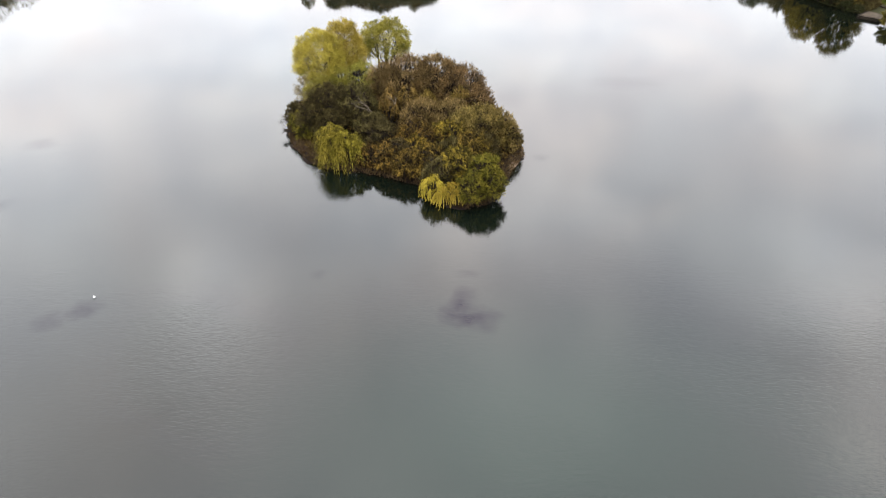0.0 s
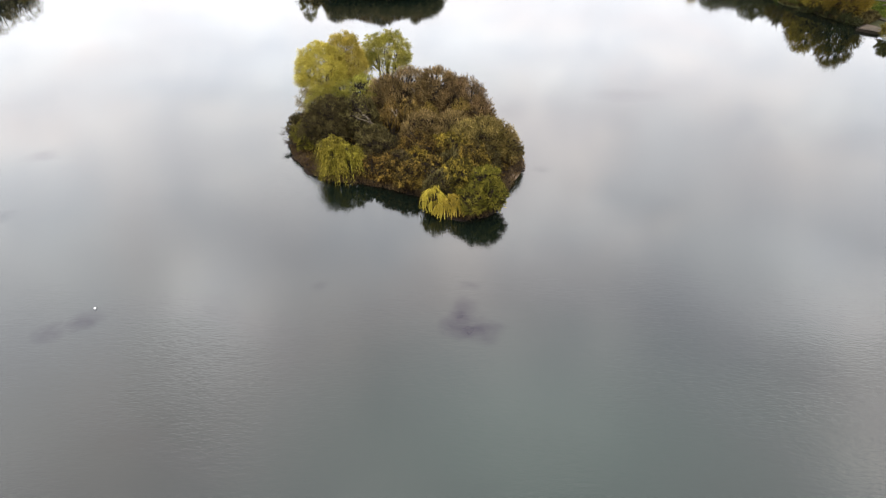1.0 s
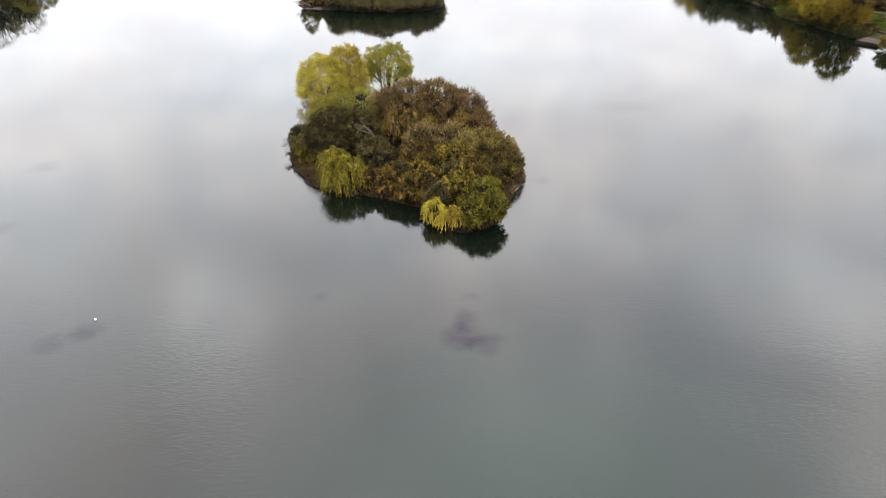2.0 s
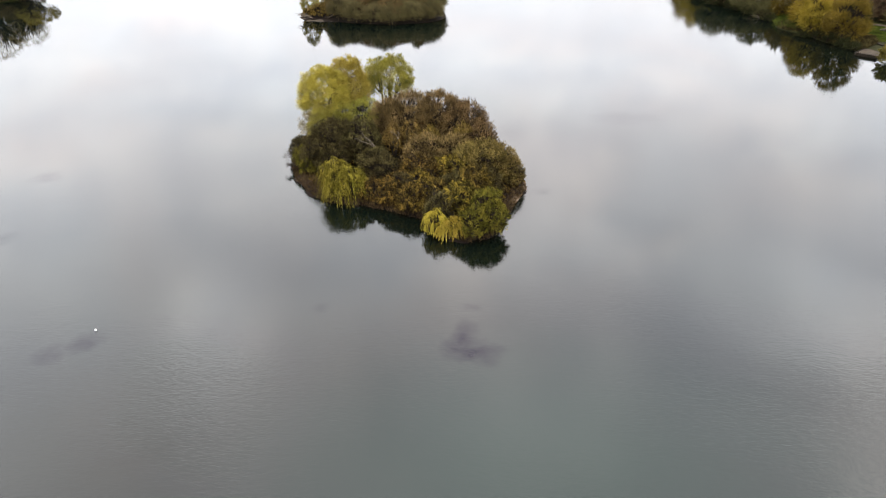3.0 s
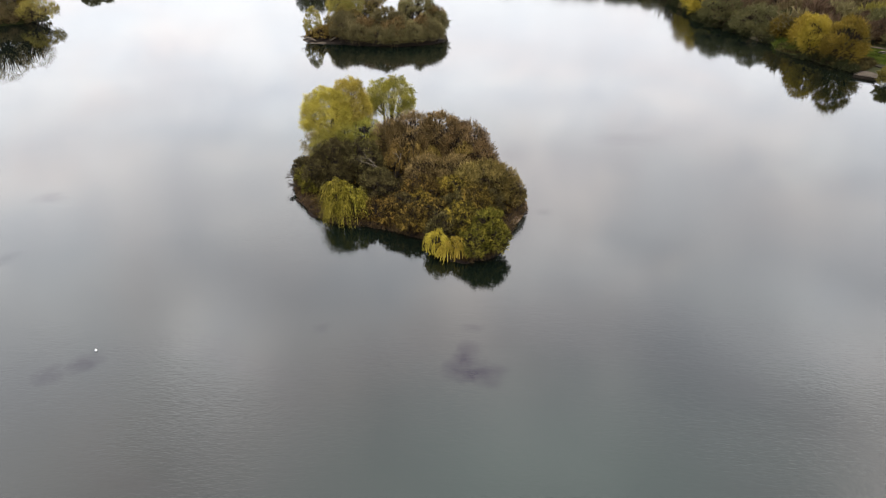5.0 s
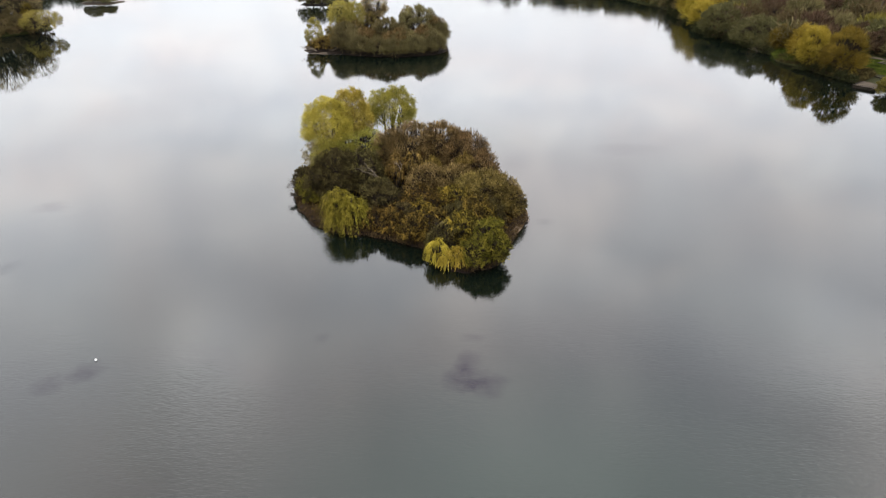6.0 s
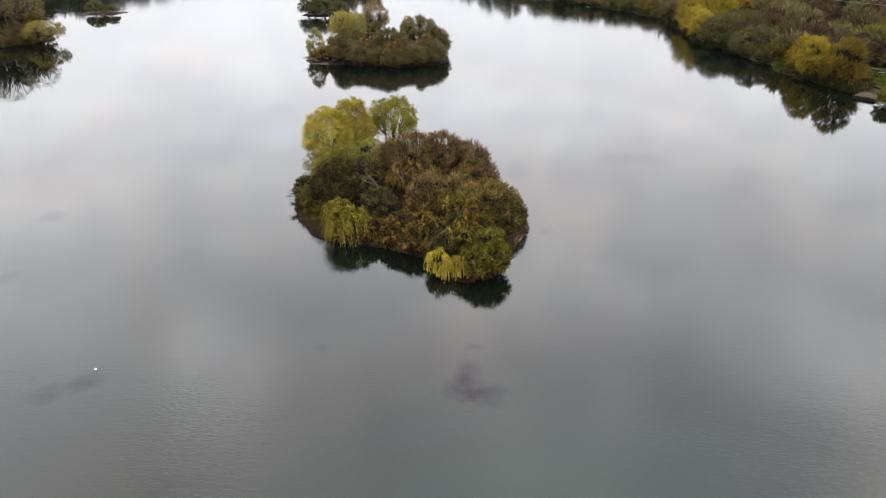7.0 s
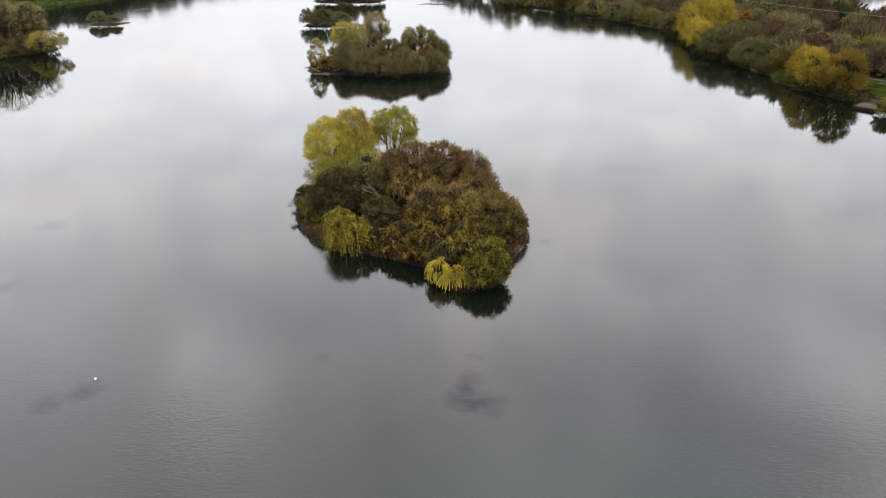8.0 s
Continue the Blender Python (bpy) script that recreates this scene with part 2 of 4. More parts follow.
# weed beds just under the surface: x, y, half width, half length, turn, depth of tone
WEED_BEDS = [
    (2.3, 56.1, 1.6, 2.7, 0, 0.95),
    (3.0, 53.6, 3.0, 1.9, 0, 1.00),
    (1.1, 54.5, 1.5, 1.6, 0, 0.80),
    (-38.1, 55.1, 1.8, 1.4, 20, 0.70),
    (-40.8, 53.5, 1.7, 1.3, 0, 0.50),
    (-63.3, 96.2, 2.7, 2.7, 0, 0.50),
    (34.7, 123.4, 7.7, 3.6, 0, 0.35),
    (14.7, 91.3, 1.7, 1.4, 0, 0.40),
    (3.3, 61.3, 1.1, 0.7, 0, 0.50),
    (-14.1, 62.0, 1.0, 1.1, 0, 0.35),
    (-59.2, 76.5, 1.5, 1.9, 0, 0.50),
]
# water ruffled over shoals, in the same columns
RIFFLES = [
    (-129, 232, 9.0, 1.6, 8, 1.0),
    (-118, 228, 7.0, 1.4, 5, 0.9),
    (65, 290, 5.0, 1.6, -20, 0.9),
    (29, 336, 6.0, 1.8, -10, 0.9),
    (47.5, 339, 5.0, 1.6, -25, 0.9),
    (92, 187, 4.0, 1.2, -10, 0.8),
    (72, 318, 34, 20, -40, 0.55),
    (25, 372, 34, 26, 0, 0.5),
    (-150, 345, 60, 32, 0, 0.4),
]
# greener water over shallows, in the same columns
SHOALS = [
    (8.7, 38.6, 23.2, 16.5, 0, 0.65),
    (-1.6, 42.8, 9.9, 5.2, 0, 0.40),
]


def water_material():
    m, t, p, out = material("lake_water")
    where = t.nodes.new("ShaderNodeTexCoord").outputs["Object"]
    # peaty green water, drifting between tones
    drift = noise_node(t, where, 0.012, 4.0, 0.55, 0.5)
    body = ramp(t, drift, [(0.35, (0.0012, 0.0034, 0.0025)), (0.65, (0.0032, 0.0040, 0.0024))])
    wob = node(t, "ShaderNodeTexNoise", Scale=0.25, Detail=5.0, Roughness=0.6)
    link(t, where, wob.inputs["Vector"])
    push = vec_node(t, "MULTIPLY", vec_node(t, "SUBTRACT", wob.outputs[1], (0.5, 0.5, 0.5)), (5.0, 5.0, 0.0))
    bent = vec_node(t, "ADD", where, push)

    def patches(beds):
        total = None
        for x, y, a, b, turn, depth in beds:
            mp = t.nodes.new("ShaderNodeMapping")
            mp.vector_type = "TEXTURE"
            link(t, bent, mp.inputs[0])
            mp.inputs["Location"].default_value = (x, y, 0)
            mp.inputs["Rotation"].default_value = (0, 0, radians(turn))
            mp.inputs["Scale"].default_value = (a, b, 1)
            far = vec_node(t, "LENGTH", vec_node(t, "MULTIPLY", mp.outputs[0], (1, 1, 0)), (0, 0, 0))
            soft = math_node(t, "MULTIPLY", math_node(t, "SUBTRACT", 1.25, far, clamp=True), depth)
            total = soft if total is None else math_node(t, "MAXIMUM", total, soft)
        return total

    total = patches(WEED_BEDS)
    body = mix(t, patches(SHOALS), body, (0.0026, 0.0125, 0.0066))
    fine = noise_node(t, where, 0.9, 5.0, 0.65)
    weed = math_node(t, "MULTIPLY", total, math_node(t, "MULTIPLY_ADD", fine, 1.2, 0.3), clamp=True)
    link(t, mix(t, weed, body, (0.010, 0.008, 0.014)), p.inputs["Base Color"])
    link(t, math_node(t, "MULTIPLY_ADD", weed, -0.3, 0.5), p.inputs["Specular IOR Level"])
    p.inputs["IOR"].default_value = 1.5
    # ripples: short wind ripples in patches over a slow swell
    gust = noise_node(t, where, 0.035, 3.0, 0.5, 0.6)
    gust = math_node(t, "MULTIPLY_ADD", gust, 3.2, -1.15, clamp=True)
    axes = t.nodes.new("ShaderNodeSeparateXYZ")
    link(t, where, axes.inputs[0])
    # the far reach lies in the lee of the banks
    lee = math_node(t, "MULTIPLY_ADD", axes.outputs[1], -0.012, 2.0, clamp=True)
    gust = math_node(t, "MULTIPLY", gust, lee)
    # open water in front of the island is ruffled all over
    open_water = math_node(t, "MULTIPLY_ADD", axes.outputs[1], -0.032, 2.4, clamp=True)
    gust = math_node(t, "MAXIMUM", gust, math_node(t, "MULTIPLY", open_water, math_node(t, "MULTIPLY_ADD", noise_node(t, where, 0.07, 3.0, 0.5, 0.5), 5.0, -0.7)))
    # past the near island a breath of wind frosts the surface with ripples too fine to tell apart
    breath = math_node(t, "MULTIPLY_ADD", axes.outputs[1], 0.0075, -0.85, clamp=True)
    breath = math_node(t, "MULTIPLY", breath, math_node(t, "MULTIPLY_ADD", noise_node(t, vec_node(t, "MULTIPLY", where, (0.4, 1.0, 1.0)), 0.03, 3.0, 0.5, 0.5), 0.9, 0.55))
    breath = math_node(t, "MULTIPLY", breath, math_node(t, "ADD", math_node(t, "MULTIPLY_ADD", axes.outputs[0], 0.013, 1.7, clamp=True), math_node(t, "MULTIPLY_ADD", axes.outputs[1], 0.012, -3.1, clamp=True), clamp=True))
    link(t, math_node(t, "MULTIPLY_ADD", breath, 0.07, 0.025), p.inputs["Roughness"])
    # streaks of breeze across the far reach
    streak = noise_node(t, vec_node(t, "MULTIPLY", where, (0.25, 1.0, 1.0)), 0.05, 3.0, 0.5, 0.8)
    streak = math_node(t, "MULTIPLY_ADD", streak, 5.0, -2.3, clamp=True)
    gust = math_node(t, "MAXIMUM", gust, math_node(t, "MULTIPLY", math_node(t, "MULTIPLY", streak, 0.45), math_node(t, "MULTIPLY_ADD", axes.outputs[1], 0.012, -2.2, clamp=True)))
    gust = math_node(t, "MAXIMUM", gust, patches(RIFFLES))
    mp = t.nodes.new("ShaderNodeMapping")
    link(t, where, mp.inputs[0])
    mp.inputs["Rotation"].default_value = (0, 0, radians(14))
    mp.inputs["Scale"].default_value = (0.65, 1.4, 1.0)
    small_wave = noise_node(t, mp.outputs[0], 2.3, 3.0, 0.55, 0.7)
    tiny = noise_node(t, mp.outputs[0], 6.0, 2.0, 0.5, 0.3)
    swell = noise_node(t, mp.outputs[0], 0.22, 2.0, 0.5)
    height = math_node(t, "ADD", math_node(t, "MULTIPLY", small_wave, math_node(t, "ADD", gust, math_node(t, "MULTIPLY_ADD", lee, 0.14, 0.04))), math_node(t, "MULTIPLY", tiny, math_node(t, "MULTIPLY_ADD", gust, 0.34, math_node(t, "MULTIPLY_ADD", lee, 0.04, 0.01))))
    height = math_node(t, "ADD", height, math_node(t, "MULTIPLY", swell, 0.25))
    n = node(t, "ShaderNodeBump", Strength=1.0, Distance=0.010)
    link(t, height, n.inputs["Height"])
    link(t, n.outputs[0], p.inputs["Normal"])
    return m


GROUND, WATER = ground_material(), water_material()


# ---- geometry helpers ----
def mesh_object(name, verts, faces, mat, parent=None, label=""):
    me = bpy.data.meshes.new(name)
    me.from_pydata([tuple(v) for v in verts], [], faces)
    me.materials.append(mat)
    ob = new(name, me)
    if parent:
        ob.parent = parent
    if label:
        ob["label"] = label
    return ob


def quad_object(name, quads, mat, parent=None, label=""):
    """One mesh of many loose blades, from an array (n, corners, 3)."""
    n, k = np.shape(quads)[:2]
    me = bpy.data.meshes.new(name)
    me.vertices.add(k * n)
    me.vertices.foreach_set("co", np.asarray(quads, dtype=np.float32).ravel())
    me.loops.add(k * n)
    me.loops.foreach_set("vertex_index", np.arange(k * n, dtype=np.int32))
    me.polygons.add(n)
    me.polygons.foreach_set("loop_start", np.arange(0, k * n, k, dtype=np.int32))
    me.update(calc_edges=True)
    me.materials.append(mat)
    ob = new(name, me)
    if parent:
        ob.parent = parent
    if label:
        ob["label"] = label
    return ob


def part(name, bm, mat, parent, label=""):
    me = bpy.data.meshes.new(name)
    bm.to_mesh(me)
    bm.free()
    me.materials.append(mat)
    ob = new(name, me)
    ob.parent = parent
    if label:
        ob["label"] = label
    return ob


def unit(v):
    return v / np.maximum(np.linalg.norm(v, axis=-1, keepdims=True), 1e-9)


def tubes(paths, sides=5):
    """Tapered limbs: each path is (points (k, 3), radii (k))."""
    verts, faces = [], []
    for pts, radii in paths:
        base, k = len(verts), len(pts)
        way = np.gradient(pts, axis=0)
        way = unit(way)
        side = unit(np.cross(way, np.array([0.31, 0.87, 0.38])))
        other = np.cross(way, side)
        for i in range(k):
            for j in range(sides):
                a = 2 * math.pi * j / sides
                verts.append(pts[i] + radii[i] * (math.cos(a) * side[i] + math.sin(a) * other[i]))
        for i in range(k - 1):
            for j in range(sides):
                a, b = base + i * sides + j, base + i * sides + (j + 1) % sides
                faces.append((a, b, b + sides, a + sides))
        faces.append(tuple(base + (k - 1) * sides + j for j in range(sides)))
        faces.append(tuple(base + sides - 1 - j for j in range(sides)))
    return verts, faces


def limb(rng, a, b, r0, r1, k=6, bend=0.12, rise=0.15):
    """A bent, tapering limb from a to b that first rises, then leans over."""
    s = np.linspace(0, 1, k)[:, None]
    a, b = np.asarray(a, float), np.asarray(b, float)
    length = np.linalg.norm(b - a)
    pts = a + (b - a) * s
    pts[:, 2] += (np.sin(math.pi * s) * rise * length)[:, 0]
    pts += np.sin(math.pi * s) * rng.normal(0, bend * length * 0.5, 3)
    pts[1:-1] += rng.normal(0, bend * length * 0.12, (k - 2, 3))
    return pts, np.linspace(r0, r1, k)


def blades(rng, starts, ways, lengths, per, leaf, width, droop=0.0, fan=0.6, facing=None, slim=False, first=0.0, turn=0.42):
    """Leaves along shoots. starts, ways (n, 3), lengths (n). Leaves turn their faces to the light where facing is given."""
    n = len(starts)
    s = first + (1 - first) * (np.arange(per)[None, :] + rng.random((n, per))) / per
    p = starts[:, None] + ways[:, None] * (lengths[:, None] * s)[..., None]
    p[..., 2] -= droop * lengths[:, None] * s ** 2
    tangent = np.repeat(ways[:, None], per, 1).copy()
    tangent[..., 2] -= 2 * droop * s
    tangent = unit(tangent)
    d = unit(tangent + rng.normal(0, fan, tangent.shape))
    face = rng.normal(0, 1, d.shape) if facing is None else facing[:, None] + rng.normal(0, turn, d.shape)
    side = unit(np.cross(d, face))
    size = rng.uniform(0.65, 1.3, (n, per, 1))
    l, w = leaf * size, width * size
    if slim:
        return np.stack([p + side * w, p - side * w, p + d * l], axis=2).reshape(-1, 3, 3)
    quad = np.stack([p, p + d * l * 0.5 + side * w, p + d * l, p + d * l * 0.5 - side * w], axis=2)
    return quad.reshape(-1, 4, 3)


def stalks(rng, starts, ways, lengths, width, droop=0.0):
    """Thin twigs, two segments each."""
    side = unit(np.cross(ways, rng.normal(0, 1, ways.shape))) * width
    out = []
    for s0, s1 in ((0.0, 0.5), (0.5, 1.0)):
        a = starts + ways * (lengths * s0)[:, None]
        b = starts + ways * (lengths * s1)[:, None]
        a[:, 2] -= droop * lengths * s0 ** 2
        b[:, 2] -= droop * lengths * s1 ** 2
        out.append(np.stack([a - side * (1 - s0 * 0.7), a + side * (1 - s0 * 0.7), b + side * (1 - s1 * 0.7), b - side * (1 - s1 * 0.7)], axis=1))
    return np.concatenate(out)


def lobes(rng, count, radius, above, below, mid, size, low, ragged):
    """Sub-crowns of uneven size on the outside of a crown: their centres, ways out and radii."""
    k = np.arange(count) + 0.5
    z = low + (1 - low) * k / count
    a = 2.39996 * k + rng.uniform(0, 6.28) + rng.normal(0, 0.25, count)
    z = np.clip(z + rng.normal(0, 0.08, count), low, 1)
    flat = np.sqrt(np.maximum(0, 1 - z * z))
    out = np.stack([flat * np.cos(a), flat * np.sin(a), z], axis=1)
    own = size * rng.uniform(0.7, 1.3, count)
    reach = 1 - rng.uniform(0, ragged, count)
    span = np.where(z > 0, above, below)
    axes = np.stack([np.maximum(radius - 0.7 * own, 0.4 * radius), np.maximum(radius - 0.7 * own, 0.4 * radius), np.maximum(span - 0.7 * own, 0.3 * span)], axis=1)
    return out * axes * reach[:, None] + np.array([0, 0, mid]), out, own


def grow(name, label, category, x, y, z, radius, height, mat, rng, kind="shrub", group="", cover=1.1, leaf=0.3, width=0.035, stems=6, bark=None, twig=None, twiggy=0.25, rise=0.6, droop=0.1, fan=0.55, per=7, size=None, ragged=0.25, core=1.0, low=None, slim=True, turn=0.42, trail=1.0, tight=1.0):
    """One plant: stems or a trunk with limbs, and a crown of leafy shoots gathered in lobes."""
    root = tagged(new(name), label, category, group)
    root.location = (x, y, z)
    area = 2 * math.pi * radius * (0.6 * radius + 0.7 * height)
    paths, boles = [], []
    if kind == "shrub":
        mid = height * 0.32
        size = size or 0.42 + 0.15 * radius
        count = int(np.clip(area / (1.9 * size * size), 8, 110))
        centres, out, own = lobes(rng, count, radius, height - mid, mid, mid, size, -0.55 if low is None else low, ragged)
        centres[:, 2] = np.maximum(centres[:, 2], 0.45 * own)
        for i in rng.permutation(count)[:stems]:
            paths.append(limb(rng, (rng.normal(0, 0.3), rng.normal(0, 0.3), -0.25), centres[i], 0.09, 0.02))
    elif kind == "tree":
        mid = height * 0.58
        size = size or 0.45 + 0.17 * radius
        count = int(np.clip(area / (1.7 * size * size), 10, 190))
        centres, out, own = lobes(rng, count, radius, height - mid, height * 0.3, mid, size, -0.75 if low is None else low, ragged)
        forks = max(3, stems // 2)
        for i in range(forks):
            a = 2 * math.pi * i / forks + rng.uniform(-0.4, 0.4)
            fork = np.array([math.cos(a) * radius * 0.25, math.sin(a) * radius * 0.25, height * rng.uniform(0.3, 0.42)])
            boles.append(len(paths))
            paths.append(limb(rng, (math.cos(a) * 0.25, math.sin(a) * 0.25, -0.3), fork, 0.022 * height, 0.013 * height, 6, 0.06, 0.02))
            near = centres[np.argsort(np.linalg.norm(centres[:, :2] - fork[:2] * 2.5, axis=1))[: 2 * stems]]
            for c in near[rng.permutation(len(near))[: stems]]:
                paths.append(limb(rng, fork, c, 0.010 * height, 0.02, 7, 0.14, 0.10))
    else:  # weeping
        count = max(12, int(area * 0.3))
        centres, out, own = lobes(rng, count, radius * 0.85, height * 0.34, height * 0.2, height * 0.62, 0.3, -0.5 if low is None else low, 0.35)
        for i in rng.permutation(count)[:stems]:
            paths.append(limb(rng, (0, 0, -0.25), centres[i], 0.11, 0.03, 6, 0.14, 0.25))
    bole = root
    for way, (pts, radii) in enumerate(paths):
        verts, faces = tubes([(pts, radii)])
        if kind != "tree":
            mesh_object("stem", verts, faces, bark or BARK, root)
        elif way in boles:
            bole = mesh_object("trunk", verts, faces, bark or BARK, root)
        else:
            mesh_object("limb", verts, faces, bark or BARK, bole)
    if kind == "weeping":
        # each limb ends in a curtain of trailing shoots
        per = 20
        curtain = max(6, int(cover * area / (leaf * width * 2 * per * count)))
        pick = np.repeat(np.arange(count), curtain)
        n = len(pick)
        starts = centres[pick] + rng.normal(0, 0.17, (n, 3))
        lead = unit(out * np.array([1, 1, 0.3]) + rng.normal(0, 0.35, out.shape) + np.array([0, 0, 0.35]))
        ways = unit(lead[pick] + rng.normal(0, 0.26, (n, 3)))
        fall = trail * np.maximum(starts[:, 2] - 0.1, 0.5) * rng.uniform(0.6, 1.05, n)
        lengths = np.minimum(0.62 * fall + 0.35, 2.6)
        leaves = blades(rng, starts, ways, lengths, per, leaf, width, 1.5, 0.2, unit(out[pick] + np.array([0, 0, 0.5])), False)
        leaves[..., 2] = np.maximum(leaves[..., 2], 0.03 - z)
    else:
        share = own ** 2 / np.sum(own ** 2)
        n = int(cover * area / (leaf * width * per))
        pick = rng.choice(count, n, p=share)
        v = unit(unit(rng.normal(0, 1, (n, 3))) + out[pick] * 0.55 + np.array([0, 0, 0.25]))
        starts = centres[pick] + v * (own[pick] * rng.uniform(0.15, 0.75 - 0.2 * tight, n))[:, None]
        ways = unit(v * 0.75 + out[pick] * 0.35 + np.array([0, 0, rise]) + rng.normal(0, 0.22, (n, 3)))
        lengths = own[pick] * rng.uniform(0.35, 0.9 - 0.25 * tight, n)
        facing = unit(v * 0.8 + out[pick] * 0.5 + np.array([0, 0, 0.15]))
        leaves = blades(rng, starts, ways, lengths, per, leaf, width, droop, fan, facing, slim, 0.15, turn)
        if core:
            # bare wood inside the crown, coloured dark to put shade into its gaps
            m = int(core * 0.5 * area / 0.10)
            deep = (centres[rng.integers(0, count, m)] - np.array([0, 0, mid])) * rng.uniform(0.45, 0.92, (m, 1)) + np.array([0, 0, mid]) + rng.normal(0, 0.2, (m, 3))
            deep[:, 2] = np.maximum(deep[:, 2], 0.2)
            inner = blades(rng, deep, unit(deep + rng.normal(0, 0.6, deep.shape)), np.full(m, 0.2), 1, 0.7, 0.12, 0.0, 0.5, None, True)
            tagged(quad_object("inner_brushwood", inner, bark or TWIG, root, "dark bare inner wood that deepens crown shade"), kind="stuff")
    tagged(quad_object("crown", leaves, mat, root), kind="stuff")
    if twiggy:
        some = rng.permutation(n)[: int(n * twiggy)]
        tagged(quad_object("brushwood", stalks(rng, starts[some], ways[some], lengths[some] * 1.15, 0.014, 1.5 if kind == "weeping" else droop), twig or bark or TWIG, root), kind="stuff")
    return root


def inside_distance(px, py, poly):
    """Distance to a closed outline, positive inside it."""
    best = np.full(px.shape, 1e9)
    inside = np.zeros(px.shape, bool)
    n = len(poly)
    for i in range(n):
        (ax, ay), (bx, by) = poly[i], poly[(i + 1) % n]
        dx, dy = bx - ax, by - ay
        s = np.clip(((px - ax) * dx + (py - ay) * dy) / (dx * dx + dy * dy), 0, 1)
        best = np.minimum(best, np.hypot(px - ax - s * dx, py - ay - s * dy))
        cross = ((ay > py) != (by > py)) & (px < (bx - ax) * (py - ay) / (by - ay + 1e-12) + ax)
        inside ^= cross
    return np.where(inside, best, -best)


def wave_noise(x, y, size, seed):
    """Smooth, cheap unevenness of the ground."""
    r = np.random.default_rng(seed)
    out = np.zeros(np.shape(x))
    for i in range(9):
        a, k = r.uniform(0, 2 * math.pi), 2 * math.pi / (size * r.uniform(0.4, 1.6))
        out = out + np.sin(k * (x * math.cos(a) + y * math.sin(a)) + r.uniform(0, 6.3)) / 9 ** 0.5
    return out


def grid_sheet(name, xs, ys, zs, mat):
    nx, ny = len(xs), len(ys)
    gx, gy = np.meshgrid(xs, ys)
    co = np.stack([gx, gy, zs], axis=-1).reshape(-1, 3)
    i = (np.arange(ny - 1)[:, None] * nx + np.arange(nx - 1)[None, :]).ravel()
    faces = np.stack([i, i + 1, i + nx + 1, i + nx], axis=1)
    me = bpy.data.meshes.new(name)
    me.vertices.add(len(co))
    me.vertices.foreach_set("co", co.astype(np.float32).ravel())
    me.loops.add(faces.size)
    me.loops.foreach_set("vertex_index", faces.astype(np.int32).ravel())
    me.polygons.add(len(faces))
    me.polygons.foreach_set("loop_start", np.arange(0, faces.size, 4, dtype=np.int32))
    me.polygons.foreach_set("use_smooth", np.ones(len(faces), bool))
    me.update(calc_edges=True)
    me.materials.append(mat)
    return new(name, me)


# ---- ground and water ----
RIGHT_LAND = [(24, 402), (39, 368), (57, 349), (70, 328), (82, 312), (91, 289), (91, 265), (89, 238), (94, 226), (99, 217), (97, 199), (99, 189), (101.5, 181), (104, 177), (106, 173), (108, 166), (110, 158), (112, 146), (112, 115), (112, 60), (130, 0), (160, -150), (900, -150), (900, 262), (420, 262), (250, 266), (205, 276), (188, 292), (184, 313), (194, 335), (205, 365), (208, 395), (190, 425), (120, 440), (60, 470), (0, 540), (-22, 520), (-14, 480), (2, 440)]
LEFT_LAND = [(-141, 244), (-144, 241), (-148, 237), (-153, 230.5), (-165, 222), (-200, 200), (-260, 150), (-330, 0), (-900, 0), (-900, 300), (-300, 300), (-220, 268), (-170, 262), (-145, 252)]
FAR_LAND = [(-900, 310), (-330, 322), (-260, 338), (-218, 357), (-200, 388), (-192, 430), (-180, 520), (-120, 640), (40, 660), (90, 560), (110, 490), (300, 512), (900, 520), (900, 3000), (-900, 3000)]


def land_height(x, y):
    d = np.maximum.reduce([inside_distance(x, y, p) for p in (RIGHT_LAND, LEFT_LAND, FAR_LAND)])
    d = d + 0.8 * wave_noise(x, y, 14, 3)
    rise = np.clip(d, 0, None)
    return np.where(d > 0, 1.1 * (1 - np.exp(-rise / 2.2)) + 0.010 * rise * (rise < 200) + 2.0 * (rise >= 200), np.maximum(-2.5, 0.35 * d)) + np.where(d > 1, 0.15 * wave_noise(x, y, 25, 5), 0)


def spread(lo, hi, step, far):
    mid = np.arange(lo, hi + step, step)
    tail = np.cumsum(step * 1.35 ** np.arange(1, 23))
    tail = tail[tail < far]
    return np.concatenate([lo - tail[::-1], mid, hi + tail])


gxs, gys = spread(-280, 280, 2.0, 4000), spread(90, 470, 2.0, 4000)
gx, gy = np.meshgrid(gxs, gys)
ground = tagged(grid_sheet("ground", gxs, gys, land_height(gx, gy), GROUND), "rough green and brown lakeside grassland", "ground", kind="structure")
wxs, wys = spread(-300, 300, 50.0, 1500), spread(-100, 500, 50.0, 1500)
water = tagged(grid_sheet("water", wxs, wys, np.zeros((len(wys), len(wxs))), WATER), "calm grey-green lake water mirroring the clouds", "water", kind="structure")


